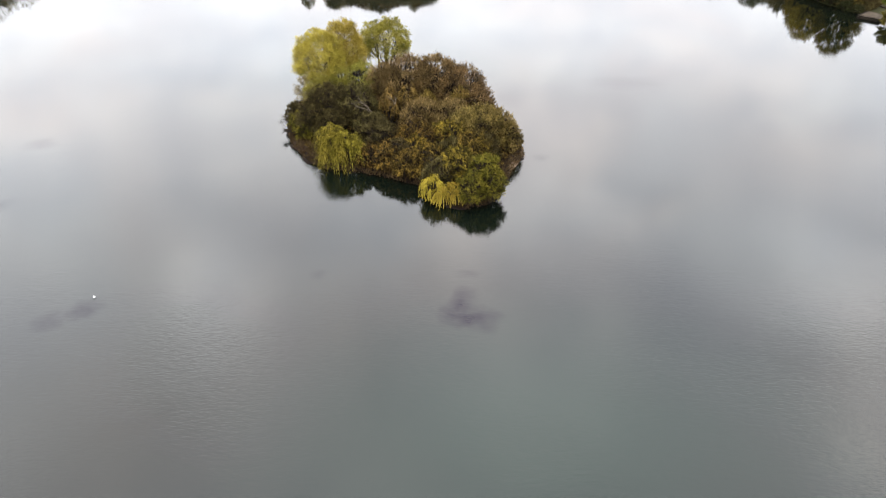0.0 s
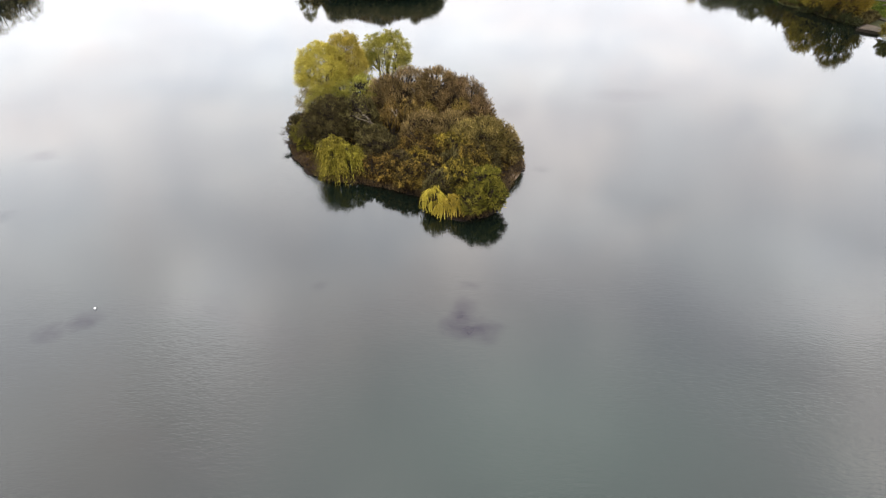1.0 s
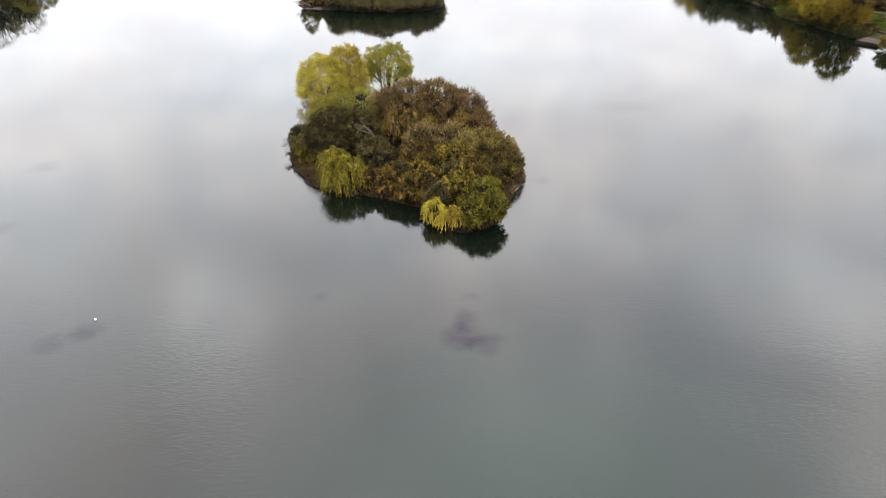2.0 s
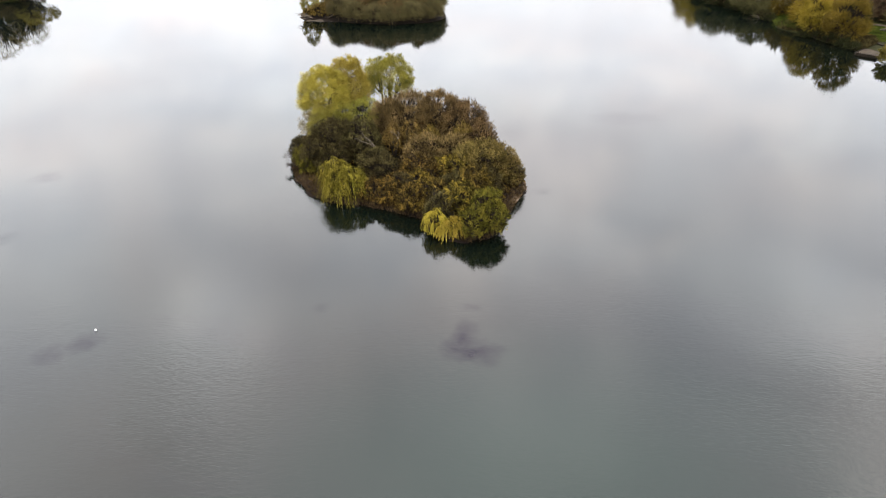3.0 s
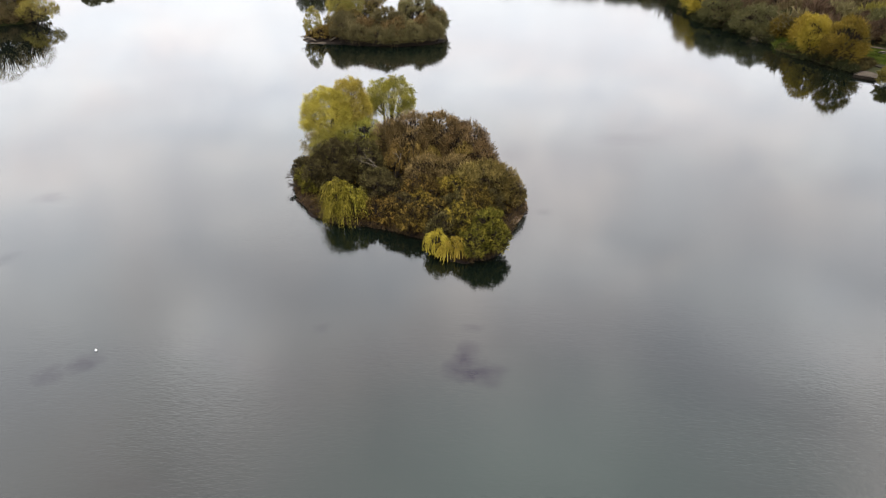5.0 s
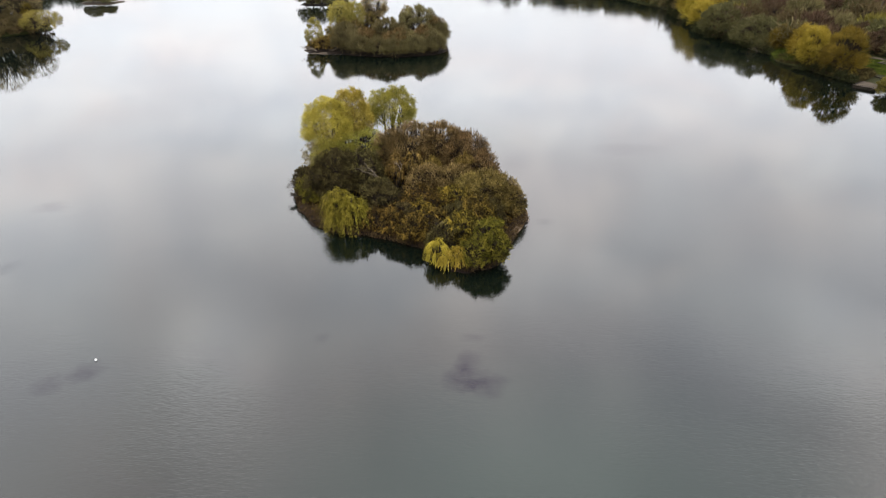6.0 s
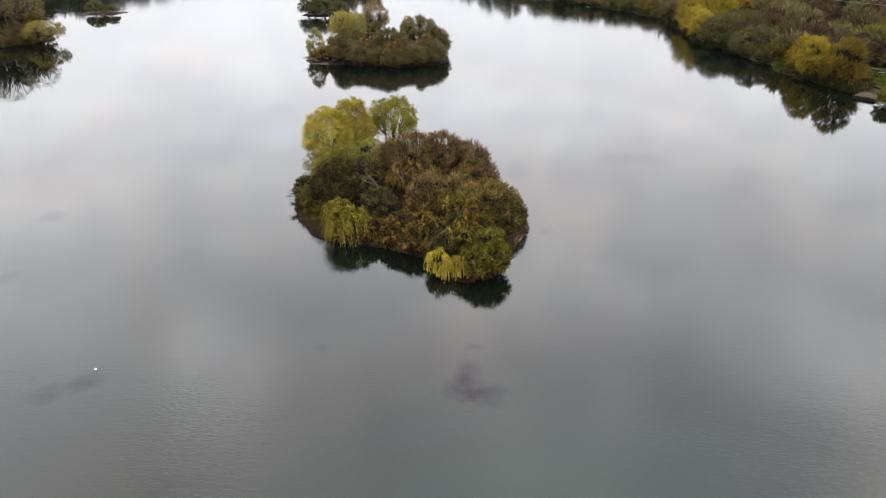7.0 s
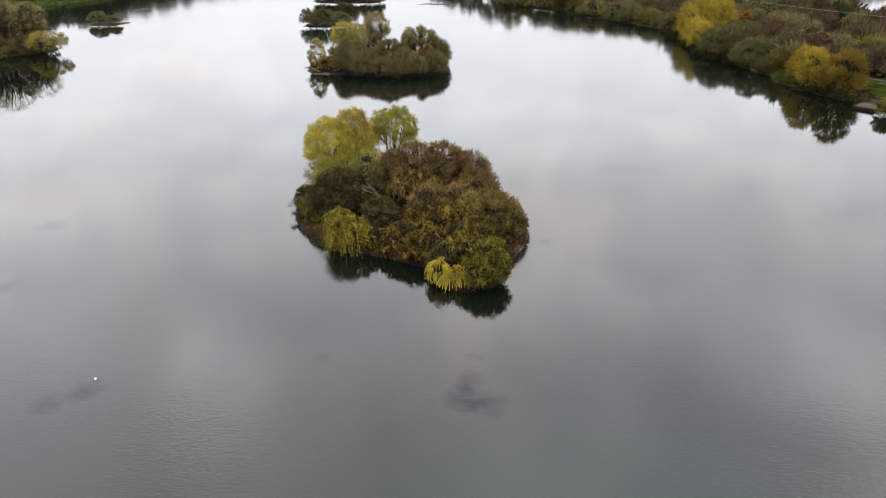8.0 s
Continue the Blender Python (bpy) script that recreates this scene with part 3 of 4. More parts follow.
def island(name, label, outline, top, mat, step, seed):
    """A low mound of earth that dips under the water on all sides."""
    xs = np.arange(min(p[0] for p in outline) - 3, max(p[0] for p in outline) + 3 + step, step)
    ys = np.arange(min(p[1] for p in outline) - 3, max(p[1] for p in outline) + 3 + step, step)
    gx, gy = np.meshgrid(xs, ys)
    d = inside_distance(gx, gy, outline) + 0.35 * wave_noise(gx, gy, 5, seed)
    z = np.where(d > 0, top * (1 - np.exp(-d / 1.6)), np.maximum(-1.2, 0.5 * d)) + np.where(d > 0.3, 0.10 * wave_noise(gx, gy, 2.5, seed + 1), 0)
    return tagged(grid_sheet(name, xs, ys, z, mat), label, "island", kind="structure")


rng = np.random.default_rng(11)

# ---- the near island ----
NEAR_SHORE = [(-25.4, 101), (-23.7, 95.8), (-20.2, 90.0), (-16.8, 87.2), (-12, 86.5), (-7.7, 84.6), (-3.6, 82.6), (-2.3, 79.4), (0.4, 77), (3, 76), (5.7, 77), (7.8, 79.5), (8.9, 83.6), (10.5, 88), (12.4, 92.5), (12.2, 97), (11, 103), (8.5, 110), (4, 117), (-4, 123), (-13, 125), (-21, 121), (-26, 113), (-26, 106)]
island("island_near", "low earth island with a bare clay bank", NEAR_SHORE, 0.55, SHADED_SOIL, 0.5, 21)


island("clay_shore", "bare reddish clay shore of the island", [(-25.2, 100.2), (-23.5, 95.6), (-20.0, 90.2), (-16.8, 87.6), (-15.5, 90.4), (-18, 94.5), (-21, 99), (-23, 102)], 0.7, CLAY, 0.4, 22)
island("clay_point", "bare tan clay shore of the island", [(7.8, 81.5), (9.1, 84), (10.7, 88), (12.5, 92.3), (12.3, 95), (10.6, 94), (9.4, 89), (8.0, 85)], 0.4, TAN_CLAY, 0.4, 23)


def near_ground(x, y):
    d = float(inside_distance(np.array([x]), np.array([y]), NEAR_SHORE)[0])
    return max(0.0, 0.55 * (1 - math.exp(-max(d, 0) / 1.6))) - 0.05


def plants(rows, name, label, category, mat, kind="shrub", group="", height_of=near_ground, **more):
    made = []
    for x, y, radius, height in rows:
        made.append(grow(name, label, category, x, y, height_of(x, y), radius, height, mat, rng, kind, group, **more))
    return made


# columns: x, y, crown radius, height
WILLOW = dict(leaf=0.24, width=0.026, size=0.95, tight=0.2, cover=1.6, stems=8, core=0.0, droop=0.3, rise=0.5, fan=0.32, ragged=0.4, per=9, twiggy=0.15, low=-0.7)
BRUSH = dict(leaf=0.33, width=0.023, cover=1.05, rise=0.8, fan=0.34, per=8, twig=PALE_TWIG, twiggy=0.5, ragged=0.12, tight=0.0)
LEAFY = dict(leaf=0.22, width=0.036, cover=1.05, ragged=0.3, twiggy=0.15)
THICKET = dict(leaf=0.34, width=0.028, cover=1.05, rise=0.35, droop=0.75, fan=0.4, per=8, ragged=0.35, size=0.8, tight=0.5, twig=PALE_TWIG, twiggy=0.4)
plants([(-21, 112.5, 4.9, 12.9), (-17.2, 115.6, 4.0, 14.0)],
       "willow_tree", "tall yellow-green willow with many upright limbs", "willow", WILLOW_GOLD, "tree", "willows at the back of the island", near_ground, **WILLOW)
plants([(-10.6, 121.4, 5.0, 12.9)],
       "willow_tree", "green willow with an open crown showing dark stems", "willow", WILLOW_GREEN, "tree", "willows at the back of the island", near_ground, **{**WILLOW, "cover": 1.15, "low": -0.5})
plants([(-20.9, 107.6, 2.8, 7.2), (-18.4, 110, 3.2, 7.6)],
       "willow_bush", "low yellow-green willow growth under the tall willows", "willow", WILLOW_GREEN, "shrub", "", near_ground, **{**WILLOW, "core": 0.4})
plants([(-22.9, 108.4, 2.5, 6.4)],
       "willow_sapling", "pale withered willow leaning over the water", "willow", PALE, "tree", "", near_ground, **{**WILLOW, "cover": 0.45, "twiggy": 0.5, "twig": PALE_TWIG})
plants([(-14.2, 112.6, 4.2, 7.6)],
       "shrub", "yellow-green sallow shrub among brown scrub", "shrub", WILLOW_GREEN, "shrub", "", near_ground, **LEAFY)
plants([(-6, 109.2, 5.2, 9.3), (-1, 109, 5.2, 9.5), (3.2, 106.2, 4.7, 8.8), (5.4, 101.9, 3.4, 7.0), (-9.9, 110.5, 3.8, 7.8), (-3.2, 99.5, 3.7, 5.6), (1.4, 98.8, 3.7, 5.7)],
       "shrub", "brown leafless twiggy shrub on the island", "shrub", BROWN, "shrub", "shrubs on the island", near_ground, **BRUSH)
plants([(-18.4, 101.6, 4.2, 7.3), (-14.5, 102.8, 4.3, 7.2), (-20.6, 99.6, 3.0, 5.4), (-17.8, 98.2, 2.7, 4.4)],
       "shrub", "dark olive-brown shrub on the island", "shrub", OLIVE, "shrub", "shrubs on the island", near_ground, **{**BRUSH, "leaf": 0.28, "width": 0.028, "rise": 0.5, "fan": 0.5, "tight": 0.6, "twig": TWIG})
plants([(8.4, 94.6, 2.9, 6), (6.3, 93.8, 3.6, 6.8), (9.9, 93.4, 2.2, 4.6), (3.8, 95.2, 3.6, 5.6)],
       "shrub", "olive-brown twiggy shrub near the water", "shrub", BROWN_SCRUB, "shrub", "shrubs on the island", near_ground, **{**BRUSH, "rise": 0.6, "fan": 0.45})
plants([(-22.9, 100.2, 2.1, 3.8), (-21.9, 97.4, 1.7, 2.6)],
       "shrub", "low green shrub overhanging the water", "shrub", BUSH_GREEN, "shrub", "", near_ground, **LEAFY)
plants([(-8.4, 102.2, 1.9, 7.0), (-5.6, 103.4, 1.7, 7.4)],
       "willow_sapling", "withered tan willow with arching shoots", "willow", TAN, "weeping", "tan willows on the island", near_ground, leaf=0.28, width=0.03, cover=0.8, stems=7, trail=0.3)
plants([(-2.6, 102.5, 1.9, 6.0), (2.6, 101.4, 2.1, 6.8)],
       "willow_sapling", "withered tan willow with upright feathery shoots", "willow", TAN, "shrub", "tan willows on the island", near_ground, **{**BRUSH, "cover": 0.8})
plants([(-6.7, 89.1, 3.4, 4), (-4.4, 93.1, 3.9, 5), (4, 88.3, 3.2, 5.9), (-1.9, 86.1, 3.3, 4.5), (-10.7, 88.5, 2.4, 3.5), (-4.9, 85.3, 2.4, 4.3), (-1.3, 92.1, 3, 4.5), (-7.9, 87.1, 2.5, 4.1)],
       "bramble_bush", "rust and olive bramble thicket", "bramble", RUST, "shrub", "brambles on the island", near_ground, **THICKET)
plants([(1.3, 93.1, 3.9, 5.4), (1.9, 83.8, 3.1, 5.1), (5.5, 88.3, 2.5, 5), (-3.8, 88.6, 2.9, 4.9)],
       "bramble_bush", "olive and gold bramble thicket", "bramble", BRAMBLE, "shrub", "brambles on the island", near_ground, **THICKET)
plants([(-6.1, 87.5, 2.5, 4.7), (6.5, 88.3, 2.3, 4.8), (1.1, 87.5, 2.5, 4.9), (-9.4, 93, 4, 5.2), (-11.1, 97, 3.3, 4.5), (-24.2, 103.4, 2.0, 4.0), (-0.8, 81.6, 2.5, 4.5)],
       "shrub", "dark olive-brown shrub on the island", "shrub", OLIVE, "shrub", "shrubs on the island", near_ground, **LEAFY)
plants([(-16.4, 90.2, 1.6, 6.3), (-15.6, 88.9, 2.2, 5.0), (-13.9, 89.2, 2.1, 5.4)],
       "weeping_willow", "small yellow-green weeping willow trailing to the water", "willow", WEEPING, "weeping", "", near_ground, leaf=0.3, width=0.034, cover=2.6, stems=8)
plants([(-1.4, 78.7, 1.6, 3.7), (-0.2, 77.6, 1.5, 2.8), (1.3, 77.6, 1.5, 3.0)],
       "weeping_willow", "low bright yellow weeping willow at the water", "willow", WEEPING_YELLOW, "weeping", "", near_ground, leaf=0.28, width=0.034, cover=2.4, trail=0.5)
plants([(6.2, 78.8, 2.6, 5), (3.6, 77.5, 2.4, 4.6), (5.7, 80.3, 2.7, 6.2)],
       "sallow_bush", "green sallow bush at the point of the island", "shrub", BUSH_GREEN, "shrub", "sallows at the point", near_ground, **LEAFY)

# fallen, bleached boughs that show between the shrubs
def dead_bough(x, y, z, length, turn, arms, mat=DEAD_WOOD, thick=0.09):
    root = tagged(new("dead_bough"), "bare bleached dead bough leaning among shrubs", "branch", "dead boughs on the island")
    root.location = (x, y, z)
    paths = []
    for i in range(arms):
        a = radians(turn + rng.uniform(-35, 35))
        end = np.array([math.cos(a), math.sin(a), rng.uniform(0.15, 0.5)]) * length * rng.uniform(0.6, 1.0)
        pts, rad = limb(rng, (0, 0, 0), end, thick, thick * 0.33, 7, 0.16, 0.1)
        paths.append((pts, rad))
        for j in (3, 4, 5):
            tip = pts[j] + np.array([math.cos(a + rng.uniform(-0.9, 0.9)), math.sin(a + rng.uniform(-0.9, 0.9)), rng.uniform(0, 0.8)]) * length * 0.28
            paths.append(limb(rng, pts[j], tip, thick * 0.5, thick * 0.16, 4, 0.15, 0.05))
    verts, faces = tubes(paths)
    mesh_object("bough", verts, faces, mat, root)
    return root


dead_bough(-11.0, 98.4, 4.4, 3.4, 155, 5, thick=0.035)
dead_bough(-7.6, 99.6, 5.2, 2.2, 125, 2, thick=0.045)
dead_bough(-24.4, 100.6, 1.3, 2.2, 165, 10, BARK, 0.04)
dead_bough(-24.0, 99.0, 0.7, 2.0, 205, 10, BARK, 0.04)
dead_bough(-40.3, 208.8, 0.5, 5, 200, 4)
dead_bough(-35.8, 208.8, 0.5, 4, 300, 3)
dead_bough(-40.0, 217.3, 3.5, 7, 130, 2)
dead_bough(47.5, 336.7, 0.1, 4, 20, 2)


def tufts(name, label, category, outline, depth, mat, count, blade, width, seed, base, span=None):
    """Grass along the inside of a shore, as one mass."""
    r = np.random.default_rng(seed)
    xs = [p[0] for p in outline]
    ys = [p[1] for p in outline]
    lo = (min(xs), min(ys)) if span is None else span[:2]
    hi = (max(xs), max(ys)) if span is None else span[2:]
    p = r.uniform(lo, hi, (count * 14, 2))
    d = inside_distance(p[:, 0], p[:, 1], outline)
    p, d = p[(d > depth[0]) & (d < depth[1])][:count], d[(d > depth[0]) & (d < depth[1])][:count]
    if len(p) == 0:
        return None
    z = base * (1 - np.exp(-d / 1.6)) - 0.05
    starts = np.column_stack([p, z])
    ways = unit(np.column_stack([r.normal(0, 0.4, (len(p), 2)), np.ones(len(p))]))
    quads = blades(r, starts, ways, np.full(len(p), blade * 0.3), 4, blade, width, 0.0, 0.35)
    return tagged(quad_object(name, quads, mat), label, category, kind="stuff")


tufts("dry_grass", "withered tan grass and dead stalks on the bank", "grass", NEAR_SHORE, (0.0, 2.6), DRY_GRASS, 9000, 0.45, 0.028, 31, 0.55)
tufts("bramble_undergrowth", "low tangled rust-brown bramble undergrowth", "bramble", NEAR_SHORE, (1.6, 30), RUST, 9000, 0.5, 0.06, 32, 0.55)

# ---- the other islands ----
SECOND_SHORE = [(-44.5, 211), (-42, 207.5), (-34, 206.5), (-25, 204), (-16.4, 202.7), (-8, 204.5), (-1.5, 208), (0.5, 213), (-1, 224), (-8, 236), (-20, 243), (-34, 240), (-42, 228), (-46, 217)]
THIRD_SHORE = [(-64, 302), (-61, 299.5), (-55, 299), (-48, 300), (-45, 304), (-44, 311), (-48, 316), (-57, 315), (-64, 308)]
FOURTH_SHORE = [(-74, 386), (-60, 381.5), (-45, 383), (-38, 387), (-36, 396), (-46, 402), (-66, 400), (-75, 393)]
ISLET_SHORE = [(-162, 308), (-158, 303.5), (-150, 302), (-146, 304), (-144.5, 308.5), (-143, 311.5), (-145.5, 313), (-149, 311.5), (-156, 313), (-161, 312)]
BAR_SHORE = [(-163, 356), (-155, 355), (-146, 357.5), (-142, 360), (-148, 361), (-158, 360)]
FAR_BAR_SHORE = [(-17, 380), (-8, 377), (3, 378.5), (6, 381), (-5, 382.5), (-14, 383)]
island("island_second", "low wooded island with a dark earth shore", SECOND_SHORE, 0.7, SHADED_SOIL, 1.0, 41)
island("gravel_shore", "pale stony shore of the wooded island", [(-44.8, 213), (-44.3, 210.6), (-42, 207.3), (-36, 206.3), (-32.5, 206.4), (-33, 208.4), (-37, 208.9), (-42, 210.8)], 0.5, SAND, 0.5, 47)
island("island_third", "low wooded island with a dark earth shore", THIRD_SHORE, 0.35, SHADED_SOIL, 1.5, 42)
island("island_fourth", "low wooded island with a dark earth shore", FOURTH_SHORE, 0.35, SHADED_SOIL, 1.5, 43)
island("islet", "small gravel islet with a sandy spit", ISLET_SHORE, 0.5, SAND, 1.0, 44)
island("gravel_bar", "flat brown gravel bar just above the water", BAR_SHORE, 0.25, SAND, 1.0, 45)
island("gravel_bar_far", "flat brown gravel bar just above the water", FAR_BAR_SHORE, 0.25, SAND, 1.0, 46)


def low(x, y):
    return 0.35


def bank(x, y):
    return float(land_height(np.array([x]), np.array([y]))[0]) - 0.1


FARBRUSH = dict(leaf=0.5, width=0.045, cover=1.3, core=0.7, rise=0.8, fan=0.3, size=1.6, ragged=0.2, turn=0.25, tight=0.4, twiggy=0.2, twig=PALE_TWIG)
FARSHRUB = dict(leaf=0.55, width=0.065, cover=1.4, rise=0.7, fan=0.3, tight=0.5, core=0.5, stems=4, twiggy=0, turn=0.15)
plants([(-34.6, 228, 5.2, 12.8), (-31.2, 230, 4.0, 12.0)],
       "willow_tree", "yellow willow with dark limbs", "willow", DULL_GOLD, "tree", "trees on the wooded island", low, leaf=0.36, width=0.045, cover=0.9, core=0, droop=0.4, low=-0.95, tight=0.3)
plants([(-42.1, 215.5, 3.2, 9.4)],
       "willow_bush", "pale gold willow bush on the shore", "willow", DULL_GOLD, "shrub", "", low, leaf=0.45, width=0.05, core=0)
plants([(-25.2, 235, 5.4, 14.8), (-13.4, 228, 3.0, 10.8)],
       "bare_tree", "thin-leaved tree with a fan of fine branches", "tree", RUSSET, "tree", "trees on the wooded island", low, leaf=0.4, width=0.02, cover=0.6, low=-0.9, stems=16, core=0, rise=0.7, fan=0.3, twiggy=0.8, twig=PALE_TWIG)
plants([(-27.8, 212.3, 5, 6.2), (-19.3, 212.4, 5.5, 9.6), (-9.6, 224, 7.2, 11.4), (-15.8, 214.1, 5, 7.6), (-2.4, 220, 3.0, 6.8), (-33.1, 217.4, 4.7, 7.4), (-13.4, 209.2, 6.1, 6.2), (-5, 209.3, 4.4, 6.2), (-27, 205.8, 4.1, 5.7), (-32.3, 209, 3.9, 7.5), (-20.9, 205.1, 4.3, 4.9), (-15.7, 204.4, 4.3, 5), (-10.1, 206, 4.3, 5.4), (-3.2, 208.5, 2.6, 4.6)],
       "shrub", "dense olive-brown sallow on the island", "shrub", SALLOW, "shrub", "shrubs on the wooded island", low, **FARBRUSH)
plants([(-15.9, 207.6, 5.2, 7.1), (-4.2, 223, 4.2, 8.2), (-24.8, 209.1, 4, 7.2), (-8.2, 210.9, 4.1, 7.2)],
       "shrub", "brown twiggy sallow on the island", "shrub", BROWN, "shrub", "shrubs on the wooded island", low, **FARBRUSH)
plants([(-33.5, 225.5, 4.0, 8.6), (-25.6, 231, 4.4, 8.4), (-29.4, 221, 3.8, 7.4), (-37.4, 219.5, 2.6, 6.4)],
       "shrub", "grey-brown twiggy growth under the trees", "shrub", BROWN_SCRUB, "shrub", "shrubs on the wooded island", low, leaf=0.4, width=0.035, cover=0.9, twiggy=0.4)
plants([(-38.6, 212.0, 3.6, 3.8), (-34.9, 213.2, 3.4, 5.0), (-41.8, 212.3, 2.0, 3.0)],
       "shrub", "low tan waterside bush", "shrub", TAN, "shrub", "", low, leaf=0.5, width=0.08)
plants([(-61.4, 303, 4.4, 7.2), (-54.5, 302.6, 6.1, 7.7), (-47.8, 304.9, 5.0, 5.6), (-58, 300.4, 3.0, 4.0), (-50.5, 300.8, 3.2, 4.2)],
       "tree", "dark green round-headed tree", "tree", GREY_GREEN, "shrub", "trees on the third island", low, leaf=0.5, width=0.08, cover=0.9)
plants([(-47.8, 318.9, 4.7, 7.6)],
       "tree", "olive tree with a loose crown", "tree", OLIVE, "tree", "trees on the third island", low, leaf=0.6, width=0.09)
plants([(-67.9, 381.2, 7.6, 9.7), (-55.6, 381.4, 7.6, 11.4), (-43.9, 386.5, 7.7, 8.7)],
       "tree", "dark brown waterside tree", "tree", BROWN, "shrub", "trees on the fourth island", low, leaf=0.6, width=0.10, cover=0.9)
plants([(-70, 384.5, 4.5, 4.2), (-62, 381.6, 4.5, 4.0), (-54, 381.4, 4.5, 4.4), (-46, 382.6, 4.5, 4.0), (-39, 387, 4.0, 4.4)],
       "shrub", "dark low shrub overhanging the far water", "shrub", OLIVE, "shrub", "shrubs on the fourth island", low, leaf=0.6, width=0.10, cover=0.9)
plants([(-155.4, 306.6, 4.9, 5.4), (-148.2, 305.6, 3.6, 3.8)],
       "bush", "small green willow bush on gravel", "shrub", GREY_GREEN, "shrub", "bushes on the islet", low, leaf=0.5, width=0.08)
plants([(96.4, 271, 8.4, 14.0), (106.3, 279, 7.6, 14.8), (90.8, 249, 5.0, 9.8), (92.0, 260, 5.6, 9.2)],
       "willow_tree", "big golden-yellow willow at the water edge", "willow", WEEPING_YELLOW, "shrub", "golden willows", bank, **{**FARSHRUB, "size": 2.9, "ragged": 0.15})
plants([(101.6, 197.0, 3.4, 10.0), (101.4, 189.8, 4.4, 11.2)],
       "willow_tree", "bright yellow willow at the water edge", "willow", WEEPING_YELLOW, "shrub", "golden willows", bank, leaf=0.5, width=0.055, cover=1.4, core=0.8, rise=0.7, fan=0.3, turn=0.22, size=2.0, ragged=0.12, tight=0.5, twiggy=0.1)
plants([(105.0, 180.6, 5.6, 12.0), (101.7, 209.7, 4, 7.4)],
       "willow_tree", "golden-brown willow at the water edge", "willow", GOLD_BROWN, "shrub", "golden willows", bank, leaf=0.5, width=0.055, cover=1.4, core=0.8, rise=0.7, fan=0.3, turn=0.22, size=2.0, ragged=0.12, tight=0.5, twiggy=0.1)
plants([(98.0, 219.0, 8.4, 9.2), (97.6, 211.8, 3.6, 4.8), (92.5, 235.7, 7.6, 9.7), (110.6, 263.5, 8.6, 6.8)],
       "shrub", "grey-green sallow overhanging the water", "shrub", GREY_GREEN, "shrub", "sallows on the bank", bank, leaf=0.5, width=0.055, cover=1.3, core=0.8, rise=0.7, fan=0.3, turn=0.22, size=2.0, ragged=0.18, tight=0.5, stems=5, twiggy=0.1)
plants([(93.2, 295.5, 4.6, 6.2), (88.1, 306.4, 4.6, 5.8), (83, 321.5, 5.2, 6.3)],
       "shrub", "olive-brown sallow at the water", "shrub", SALLOW, "shrub", "sallows on the bank", bank, leaf=0.5, width=0.055, cover=1.3, core=0.8, rise=0.7, fan=0.3, turn=0.22, size=2.0, ragged=0.18, tight=0.5, stems=5, twiggy=0.1)
plants([(185, 300, 3.2, 9.5), (191, 288, 3.0, 6.5)],
       "bare_tree", "pale leafless bush beside the second lake", "tree", PALE, "tree", "", bank, leaf=0.4, width=0.03, cover=0.5, low=-0.9, stems=12, core=0, rise=0.7, fan=0.3, twiggy=0.8, twig=PALE_TWIG)
plants([(118.5, 282, 4.2, 8.5), (113.2, 270, 3.0, 5.5)],
       "shrub", "rusty orange autumn bush behind the golden willow", "shrub", RUST_ORANGE, "shrub", "", bank, leaf=0.4, width=0.06, cover=1.0, core=0.5, turn=0.15)
plants([(107.2, 162.4, 2.8, 5.2)],
       "shrub", "yellow-olive bush beside the landing", "shrub", OLIVE_GOLD, "shrub", "", bank, leaf=0.38, width=0.095, cover=1.6, core=0.7, turn=0.15, size=1.5, ragged=0.2)
plants([(126.5, 202.2, 4.7, 6.8), (129.4, 215.9, 5.4, 6.6), (137.6, 216, 5.4, 7), (129.2, 230.2, 5.7, 6.6), (127.6, 240.1, 4.9, 6.1)],
       "shrub", "dark red-brown leafless scrub behind the willows", "shrub", RED_SCRUB, "shrub", "scrub behind the willows", bank, leaf=0.38, width=0.095, cover=1.6, core=0.7, turn=0.15, size=1.5, ragged=0.2, twiggy=0.2)
# low dark growth added where only shade lies under the willows and sallows
plants([(98.4, 188.4, 1.8, 1.9), (97.5, 207.3, 1.8, 1.9), (94.8, 218.9, 2.0, 1.8), (93.2, 223.3, 1.8, 1.5), (88.2, 232.6, 1.8, 1.7), (87.6, 239.7, 1.8, 1.6), (102.4, 181.4, 1.8, 1.8), (103.8, 177.6, 1.8, 1.8), (105.2, 174.0, 1.7, 2.0), (100.9, 185.6, 1.7, 1.6)],
       "shrub", "added low shrub, dark in place of bank shade", "shrub", DARK_GREEN, "shrub", "low shrubs at the water", bank, leaf=0.38, width=0.095, cover=1.6, core=0.7, turn=0.15, size=1.5, ragged=0.2)
plants([(32.7, 377.6, 7.9, 14), (45.9, 361.6, 6.7, 10), (67.8, 335, 6.2, 7.6)],
       "tree", "dull olive round-headed tree on the far bank", "tree", SALLOW, "shrub", "trees along the far bank", bank, leaf=0.5, width=0.09, cover=0.9, stems=4, twiggy=0)
plants([(23.8, 408.7, 9.1, 13.5), (12, 432, 8.5, 11.5), (1, 458, 9, 11.5), (-8, 484, 9, 11), (57.3, 351, 6.5, 9), (76.6, 324, 5.2, 6.2)],
       "tree", "dark green round-headed tree on the far bank", "tree", DARK_GREEN, "shrub", "trees along the far bank", bank, leaf=0.5, width=0.09, cover=0.9, stems=4, twiggy=0)
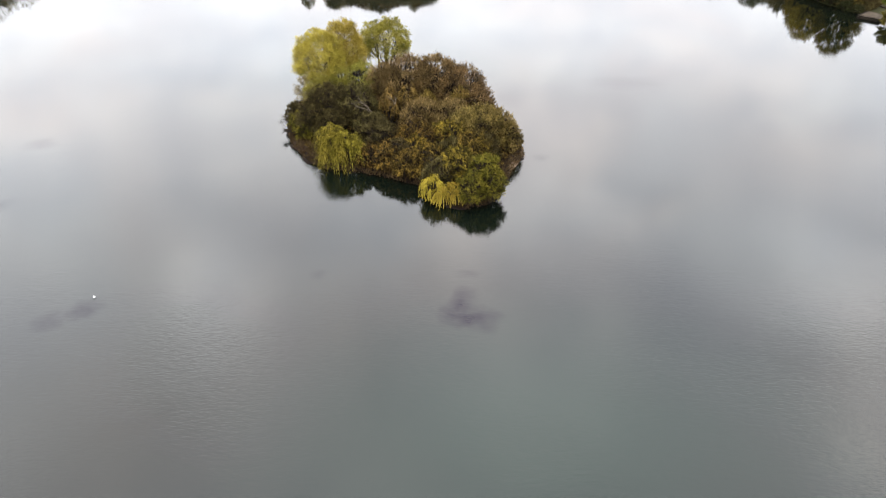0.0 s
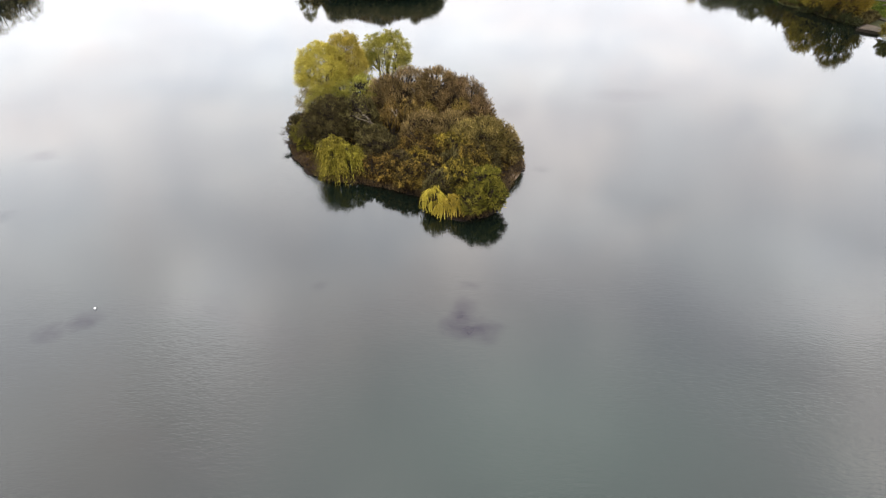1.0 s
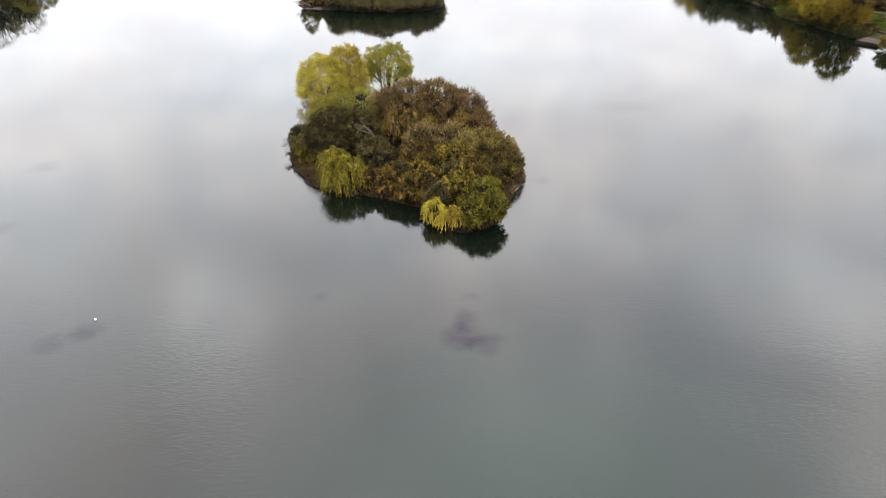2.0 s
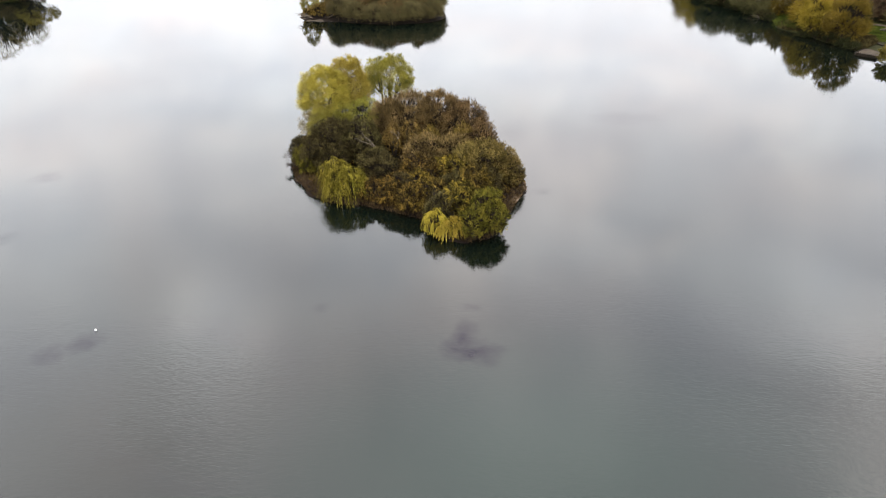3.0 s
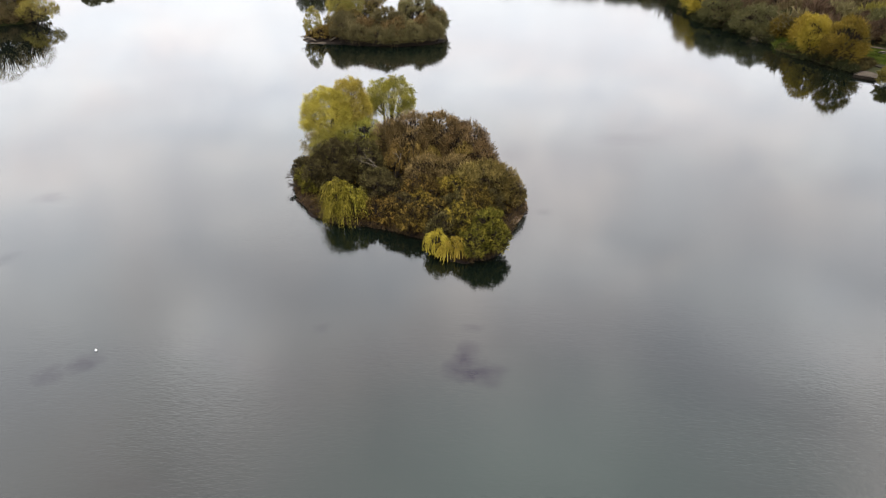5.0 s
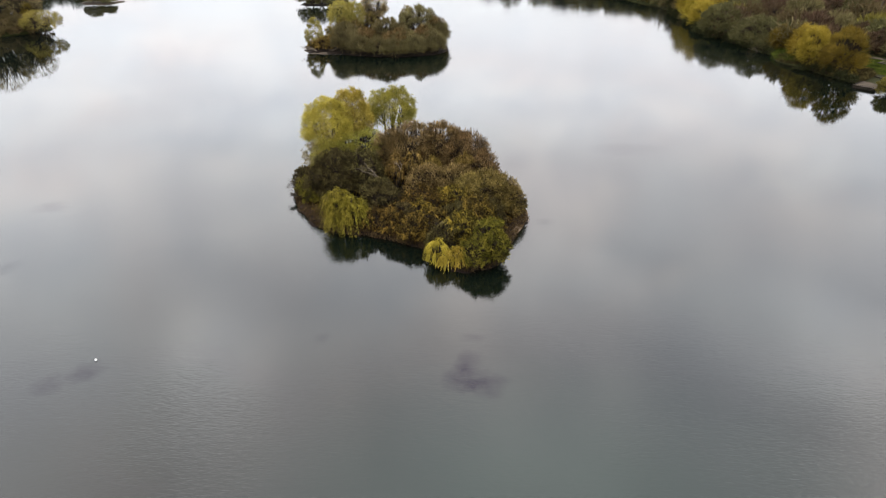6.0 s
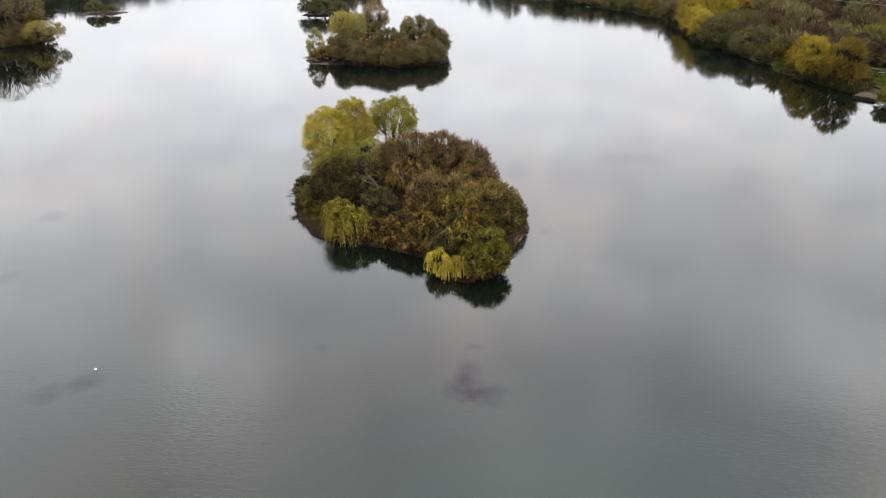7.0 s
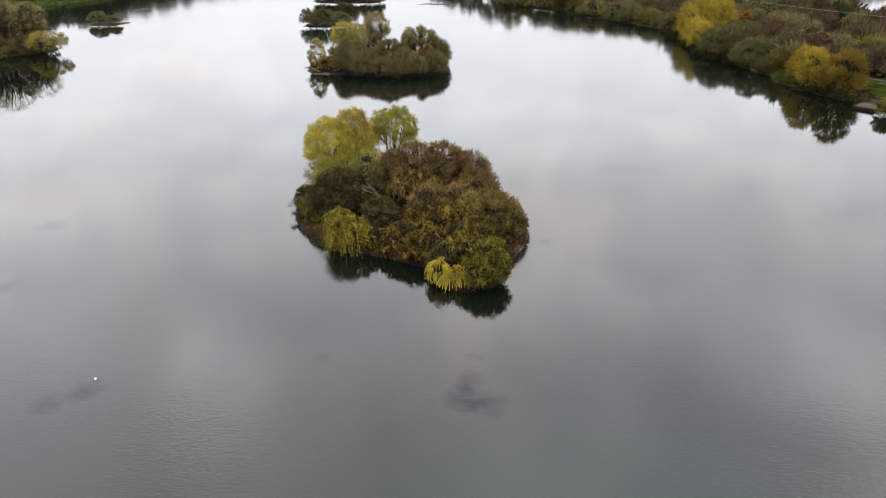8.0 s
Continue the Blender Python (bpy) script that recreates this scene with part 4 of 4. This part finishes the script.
plants([(-158.6, 240.9, 9.5, 19.9), (-150.5, 245.5, 8.1, 16.5), (-171.6, 240.7, 12, 22.8), (-148.2, 247.5, 4.5, 12.9)],
       "tree", "tall brown thinly leaved tree", "tree", RUSSET, "tree", "tall trees on the peninsula", bank, leaf=0.34, width=0.03, cover=0.12, low=-0.85, stems=20, core=0, twiggy=0.6)
plants([(-161.8, 254.2, 7.4, 17.8), (-153.8, 254.3, 5.3, 10.4)],
       "tree", "olive tree with russet leaves", "tree", OLIVE, "tree", "tall trees on the peninsula", bank, leaf=0.36, width=0.04, cover=0.4, stems=12, core=0, twiggy=0.5)
plants([(-153, 243, 4.2, 6.8), (-160, 238, 4.6, 7.4), (-149.2, 239.8, 3.9, 5.2), (-153.7, 235.7, 4.2, 5.0), (-160, 231.7, 4.7, 6.1), (-145.4, 241.9, 2.6, 4), (-149.2, 236.8, 2.6, 2.6), (-153.4, 232.6, 2.8, 2.6), (-158.6, 228.6, 3.2, 3.0), (-145.2, 240.2, 2.0, 2.4)],
       "shrub", "brown waterside shrub under the trees", "shrub", FAR_BROWN, "shrub", "shrubs on the peninsula", bank, leaf=0.38, width=0.095, cover=1.6, core=0.7, turn=0.15, size=1.5, ragged=0.2)
plants([(-147.4, 243.5, 2.4, 9.0)],
       "shrub", "orange-brown sallow among the trees", "shrub", GOLD_BROWN, "shrub", "", bank, **FARBRUSH)
plants([(-140.8, 239, 7.2, 9.3)],
       "willow_tree", "yellow-green willow leaning over the water", "willow", DULL_GOLD, "tree", "", bank, leaf=0.36, width=0.05, cover=0.45, stems=14, core=0)

# ---- shrubs that fill the banks: a few grown plants, and copies of them turned and resized ----
def spots(land, box, gap, seed, keep_off, edge):
    """Even, irregular places on a stretch of land, the lakeside ones first."""
    r = np.random.default_rng(seed)
    p = r.uniform(box[:2], box[2:], (9000, 2))
    d = inside_distance(p[:, 0], p[:, 1], land)
    placed, cells = [], {}
    for (x, y), far in zip(p, d):
        if far < edge or any((x - a) ** 2 + (y - b) ** 2 < c * c for a, b, c in keep_off):
            continue
        i, j = int(x // gap), int(y // gap)
        if any((x - a) ** 2 + (y - b) ** 2 < gap * gap for u in (-1, 0, 1) for v in (-1, 0, 1) for a, b in cells.get((i + u, j + v), ())):
            continue
        cells.setdefault((i, j), []).append((x, y))
        placed.append((far + 0.35 * y, x, y))
    return [(x, y) for _, x, y in sorted(placed)]


def set_copies(places, protos, weights, seed, low_size=0.75, high_size=1.3):
    r = np.random.default_rng(seed)
    for x, y in places:
        k = r.choice(len(protos), p=weights)
        s = r.uniform(low_size, high_size)
        copy_thing(protos[k], Matrix.LocRotScale((x, y, bank(x, y)), Euler((0, 0, r.uniform(0, 6.28))), (s, s, s * r.uniform(0.85, 1.2))))


def scrub_mass(name, label, places, mat, seed, size=4.6, height=5.0):
    """Scrub too far off to tell apart, as one mass."""
    r = np.random.default_rng(seed)
    quads = []
    for x, y in places:
        v = unit(r.normal(0, 1, (150, 3)))
        v[:, 2] = np.abs(v[:, 2])
        rad, h = size * r.uniform(0.7, 1.3), height * r.uniform(0.6, 1.3)
        start = v * (r.uniform(0.5, 1.0, (150, 1)) ** 0.5) * np.array([rad, rad, h * 0.85]) + np.array([x, y, bank(x, y) + 0.2])
        quads.append(blades(r, start, unit(v + np.array([0, 0, 0.7])), np.full(150, 1.1), 3, 1.0, 0.17, 0.1, 0.6))
    return tagged(quad_object(name, np.concatenate(quads), mat), label, "scrub", kind="stuff")


def shore_places(line, step, inland, seed):
    r = np.random.default_rng(seed)
    out = []
    for (ax, ay), (bx, by) in zip(line, line[1:]):
        length = math.hypot(bx - ax, by - ay)
        n = max(1, round(length / step))
        for i in range(n):
            s = (i + r.uniform(0.2, 0.8)) / n
            out.append((ax + (bx - ax) * s - (by - ay) / length * inland, ay + (by - ay) * s + (bx - ax) / length * inland))
    return out


proto_spec = [(118, 200, "brown leafless scrub on the bank", FAR_BROWN), (126, 212, "reddish-brown scrub on the bank", RED_SCRUB), (122, 226, "olive scrub bush on the bank", SALLOW), (112, 234, "grey-green scrub on the bank", GREY_GREEN), (135, 204, "yellow-olive scrub on the bank", OLIVE_GOLD), (128, 240, "dark green scrub on the bank", DARK_GREEN)]
protos = [grow("scrub_bush", text, "shrub", x, y, bank(x, y), 4.4, 5.0, mat, rng, "shrub", "scrub on the banks", leaf=0.85, width=0.095, cover=1.1, core=0.4, rise=0.7, fan=0.3, size=1.7, ragged=0.2, turn=0.22, tight=0.5, stems=2, twiggy=0) for x, y, text, mat in proto_spec]
KEEP_OFF = [(x, y, 5.0) for x, y, text, mat in proto_spec] + [(109, 170, 10), (118, 168, 9), (115, 180, 9), (122, 185, 8), (93, 257, 8), (190, 296, 11), (182, 313, 8), (200, 284, 9), (101, 190, 5), (106, 180, 5), (99, 226, 8)]
right_spots = spots(RIGHT_LAND, (25, 150, 260, 445), 7.8, 71, KEEP_OFF, 3.5)
set_copies(right_spots[:190], protos, [0.20, 0.32, 0.20, 0.06, 0.14, 0.08], 71, 0.65, 1.8)
rest = right_spots[190:]
for k, (mat, label) in enumerate([(FAR_BROWN, "brown leafless scrub far along the bank"), (OLIVE, "olive scrub far along the bank"), (GREY_GREEN, "grey-green scrub far along the bank"), (DARK_GREEN, "dark green scrub far along the bank")]):
    scrub_mass("scrub", label, rest[k::4], mat, 80 + k)
left_spots = spots(LEFT_LAND, (-260, 190, -138, 300), 7.0, 72, [], 3.0)
scrub_mass("scrub", "brown leafless scrub on the peninsula", left_spots, FAR_BROWN, 90, 3.6, 2.2)
RIGHT_EDGE = [(24, 402), (39, 368), (57, 349), (70, 328), (82, 312), (91, 289), (91, 274)]
set_copies(shore_places(RIGHT_EDGE, 5.5, 1.2, 73), protos, [0.04, 0.03, 0.35, 0.22, 0.33, 0.03], 73, 0.55, 0.95)
# mostly dark green copies, standing in for the black shade below the sallows
set_copies(shore_places([(91, 284), (91, 265), (89, 240), (94, 227), (98, 218)], 4.2, -1.0, 74), protos, [0.15, 0.0, 0.05, 0.1, 0.0, 0.7], 74, 0.4, 0.62)

# far woods beyond the lake, one mass
def far_wood(name, line, step, height, mat, seed):
    r = np.random.default_rng(seed)
    quads = []
    for (ax, ay), (bx, by) in zip(line, line[1:]):
        n = max(1, int(math.hypot(bx - ax, by - ay) / step))
        for i in range(n):
            for row in range(3):
                s = (i + r.random()) / n
                x, y = ax + (bx - ax) * s + r.normal(0, 2), ay + (by - ay) * s + row * 7 + r.normal(0, 2)
                h, rad = height * r.uniform(0.65, 1.2), r.uniform(3.5, 6.0)
                v = unit(r.normal(0, 1, (200, 3)))
                start = v * (r.uniform(0.6, 1.0, (200, 1)) ** 0.5) * np.array([rad, rad, h * 0.46]) + np.array([x, y, h * 0.52 + 0.8])
                quads.append(blades(r, start, unit(v + np.array([0, 0, 0.7])), np.full(200, 1.2), 2, 2.4, 0.6, 0.1, 0.6, None, True))
    return tagged(quad_object(name, np.concatenate(quads), mat), "distant belt of autumn trees on the far shore", "woodland", kind="stuff")


far_wood("far_wood", [(-330, 336), (-250, 352), (-226, 372), (-210, 400), (-202, 440), (-190, 530), (-120, 650), (45, 668), (100, 570), (125, 504), (320, 524), (430, 530)], 7.5, 13, DARK_GREEN, 61)


# ---- small things on the banks ----
def box(bm, size, m):
    got = bmesh.ops.create_cube(bm, size=1.0, matrix=m @ Matrix.Diagonal((*size, 1)))
    bmesh.ops.bevel(bm, geom=list({e for v in got["verts"] for e in v.link_edges}), offset=min(size) * 0.12, segments=1, affect="EDGES")


def fishing_platform(x, y, turn, long, deep):
    # an earth-filled landing held by stakes and edge beams
    root = tagged(new("fishing_platform"), "earth-filled timber fishing platform at the water", "jetty")
    root.matrix_world = pose(x, y, 0, 0, 0, turn)
    bm = bmesh.new()
    box(bm, (long - 0.2, deep - 0.15, 1.2), pose(long / 2, deep / 2, 0.0))
    part("fill", bm, SAND, root, "trodden bare earth top")
    for px, py, sx, sy in ((long / 2, -0.06, long + 0.2, 0.16), (-0.06, deep / 2, 0.16, deep - 0.05), (long + 0.06, deep / 2, 0.16, deep - 0.05)):
        for z in (0.22, 0.58):
            bm = bmesh.new()
            box(bm, (sx, sy, 0.2), pose(px, py, z))
            part("edge_beam", bm, WET_TIMBER, root)
    for i in range(13):
        bm = bmesh.new()
        bmesh.ops.create_cone(bm, cap_ends=True, segments=8, radius1=0.1, radius2=0.08, depth=1.9, matrix=pose(long * i / 12, -0.22 + 0.03 * math.sin(5 * i), 0.05 + 0.07 * math.sin(3 * i), 2 * math.sin(7 * i), 0, 0))
        part("stake", bm, WET_TIMBER, root)
    return root


fishing_platform(102.7, 169.2, -47.1, 5.1, 6.5)


def footpath(points, width):
    verts, faces = [], []
    pts = []
    for (ax, ay), (bx, by) in zip(points, points[1:]):
        n = max(2, int(math.hypot(bx - ax, by - ay) / 1.0))
        pts += [(ax + (bx - ax) * i / n, ay + (by - ay) * i / n) for i in range(n)]
    pts = np.array(pts)
    way = unit(np.gradient(pts, axis=0))
    for i, (p, w) in enumerate(zip(pts, way)):
        for s in (-1, -0.5, 0, 0.5, 1):
            q = p + np.array([-w[1], w[0]]) * s * width * (0.5 + 0.08 * math.sin(1.7 * i + s))
            verts.append((q[0], q[1], float(land_height(np.array([q[0]]), np.array([q[1]]))[0]) + 0.12 - 0.08 * abs(s)))
    for i in range(len(pts) - 1):
        for j in range(4):
            k = 5 * i + j
            faces.append((k, k + 1, k + 6, k + 5))
    return tagged(mesh_object("footpath", verts, faces, SAND), "pale trodden earth footpath through grass", "path", kind="structure")


footpath([(116.3, 195.4), (121.5, 197.6), (123.2, 194.8), (124.9, 190.7), (126.1, 181.1)], 2.2)


def picnic_table(x, y, turn):
    root = tagged(new("picnic_table"), "dark weathered timber picnic table on grass", "table")
    root.matrix_world = pose(x, y, bank(x, y) + 0.1, 0, 0, turn)
    for i in range(5):
        bm = bmesh.new()
        box(bm, (2.0, 0.14, 0.05), pose(0, -0.3 + 0.15 * i, 0.75))
        part("plank", bm, TIMBER, root)
    for s in (-1, 1):
        bm = bmesh.new()
        box(bm, (2.0, 0.28, 0.05), pose(0, 0.75 * s, 0.45))
        part("seat", bm, TIMBER, root)
        bm = bmesh.new()
        box(bm, (0.08, 1.7, 0.1), pose(0.75 * s, 0, 0.40))
        part("cross_beam", bm, TIMBER, root)
        for u in (-1, 1):
            bm = bmesh.new()
            box(bm, (0.08, 0.1, 0.95), pose(0.75 * s + 0.09, 0.42 * u, 0.37, 28 * u, 0, 0))
            part("leg", bm, TIMBER, root)
    return root


picnic_table(120.5, 188.3, 25)


def lawn(name, label, x, y, rx, ry, count, mat, blade, seed):
    r = np.random.default_rng(seed)
    a, s = r.uniform(0, 2 * math.pi, count), np.sqrt(r.random(count))
    px, py = x + rx * s * np.cos(a), y + ry * s * np.sin(a)
    z = land_height(px, py)
    keep = z > 0.05
    starts = np.column_stack([px, py, z - 0.03])[keep]
    ways = unit(np.column_stack([r.normal(0, 0.4, (len(starts), 2)), np.ones(len(starts))]))
    return tagged(quad_object(name, blades(r, starts, ways, np.full(len(starts), 0.1), 3, blade, 0.05, 0.0, 0.35), mat), label, "grass", kind="stuff")


lawn("grass", "short green grass beside the landing", 118.2, 185.0, 8, 9, 9000, GRASS, 0.3, 101)
lawn("grass", "bright green bank grass between willows", 100.3, 202.5, 4.5, 9, 6000, GRASS, 0.95, 102)
lawn("sedge", "tangled dark sedge along the shaded bank", 101.6, 189.8, 11, 12, 9000, OLIVE, 1.1, 105)
lawn("sedge", "tangled dark sedge along the shaded bank", 104.4, 180.8, 9, 8, 6000, OLIVE, 1.1, 106)


def log_edge(x, y, turn, long):
    root = tagged(new("edging_log"), "dark fallen log edging the trodden bank", "log")
    root.matrix_world = pose(x, y, bank(x, y) + 0.25, 0, 0, turn)
    pts = np.column_stack([np.linspace(0, long, 8), 0.08 * np.sin(np.linspace(0, 5, 8)), 0.03 * np.cos(np.linspace(0, 7, 8))])
    verts, faces = tubes([(pts, np.linspace(0.22, 0.15, 8))], 9)
    mesh_object("trunk", verts, faces, BARK, root)
    return root


log_edge(111.1, 177.5, -76, 4.9)


def marker_buoy(x, y):
    root = tagged(new("marker_buoy"), "small round white buoy floating on the lake", "buoy")
    root.location = (x, y, 0)
    bm = bmesh.new()
    bmesh.ops.create_uvsphere(bm, u_segments=20, v_segments=12, radius=0.13, matrix=Matrix.Translation((0, 0, 0.05)) @ Matrix.Diagonal((1, 1, 0.9, 1)))
    for f in bm.faces:
        f.smooth = True
    part("float", bm, WHITE_PAINT, root)
    bm = bmesh.new()
    bmesh.ops.create_cone(bm, cap_ends=True, segments=14, radius1=0.04, radius2=0.035, depth=0.08, matrix=Matrix.Translation((0, 0, 0.18)))
    part("neck", bm, WHITE_PAINT, root)
    return root


marker_buoy(-38.0, 57.3)

lawn("reed_bed", "green reeds along the far shore", -222, 366, 26, 12, 7000, REED, 1.6, 103)
lawn("reed_bed", "green reeds along the far shore", -203, 398, 9, 22, 5000, REED, 1.6, 104)

# ---- the overhead line ----
def line_pole(x, y):
    root = tagged(new("line_pole"), "wooden pole carrying overhead cables", "pole", "poles of the overhead line")
    root.location = (x, y, bank(x, y))
    verts, faces = tubes([(np.array([(0, 0, -0.4), (0, 0, 5.0), (0, 0, 10.4)]), np.array([0.17, 0.15, 0.12]))], 10)
    mesh_object("shaft", verts, faces, TIMBER, root)
    bm = bmesh.new()
    box(bm, (0.12, 2.0, 0.14), pose(0, 0, 10.0))
    part("cross_arm", bm, TIMBER, root)
    return root


LINE = [(109.6, 337.1), (152.1, 247.7), (181.8, 185.1)]
for x, y in LINE:
    line_pole(x, y)
for (ax, ay), (bx, by) in zip(LINE, LINE[1:]):
    for off in (-0.85, 0.85):
        s = np.linspace(0, 1, 25)
        za, zb = bank(ax, ay) + 10.1, bank(bx, by) + 10.1
        pts = np.column_stack([ax + (bx - ax) * s, ay + (by - ay) * s + off, za + (zb - za) * s - 5.0 * s * (1 - s) * 0.5])
        verts, faces = tubes([(pts, np.full(25, 0.018))], 5)
        tagged(mesh_object("overhead_cable", verts, faces, CABLE), "pale overhead cable slung between wooden poles", "cable", "cables of the overhead line")

dead_bough(95.6, 210.6, 0.0, 3.0, 190, 5, thick=0.05)
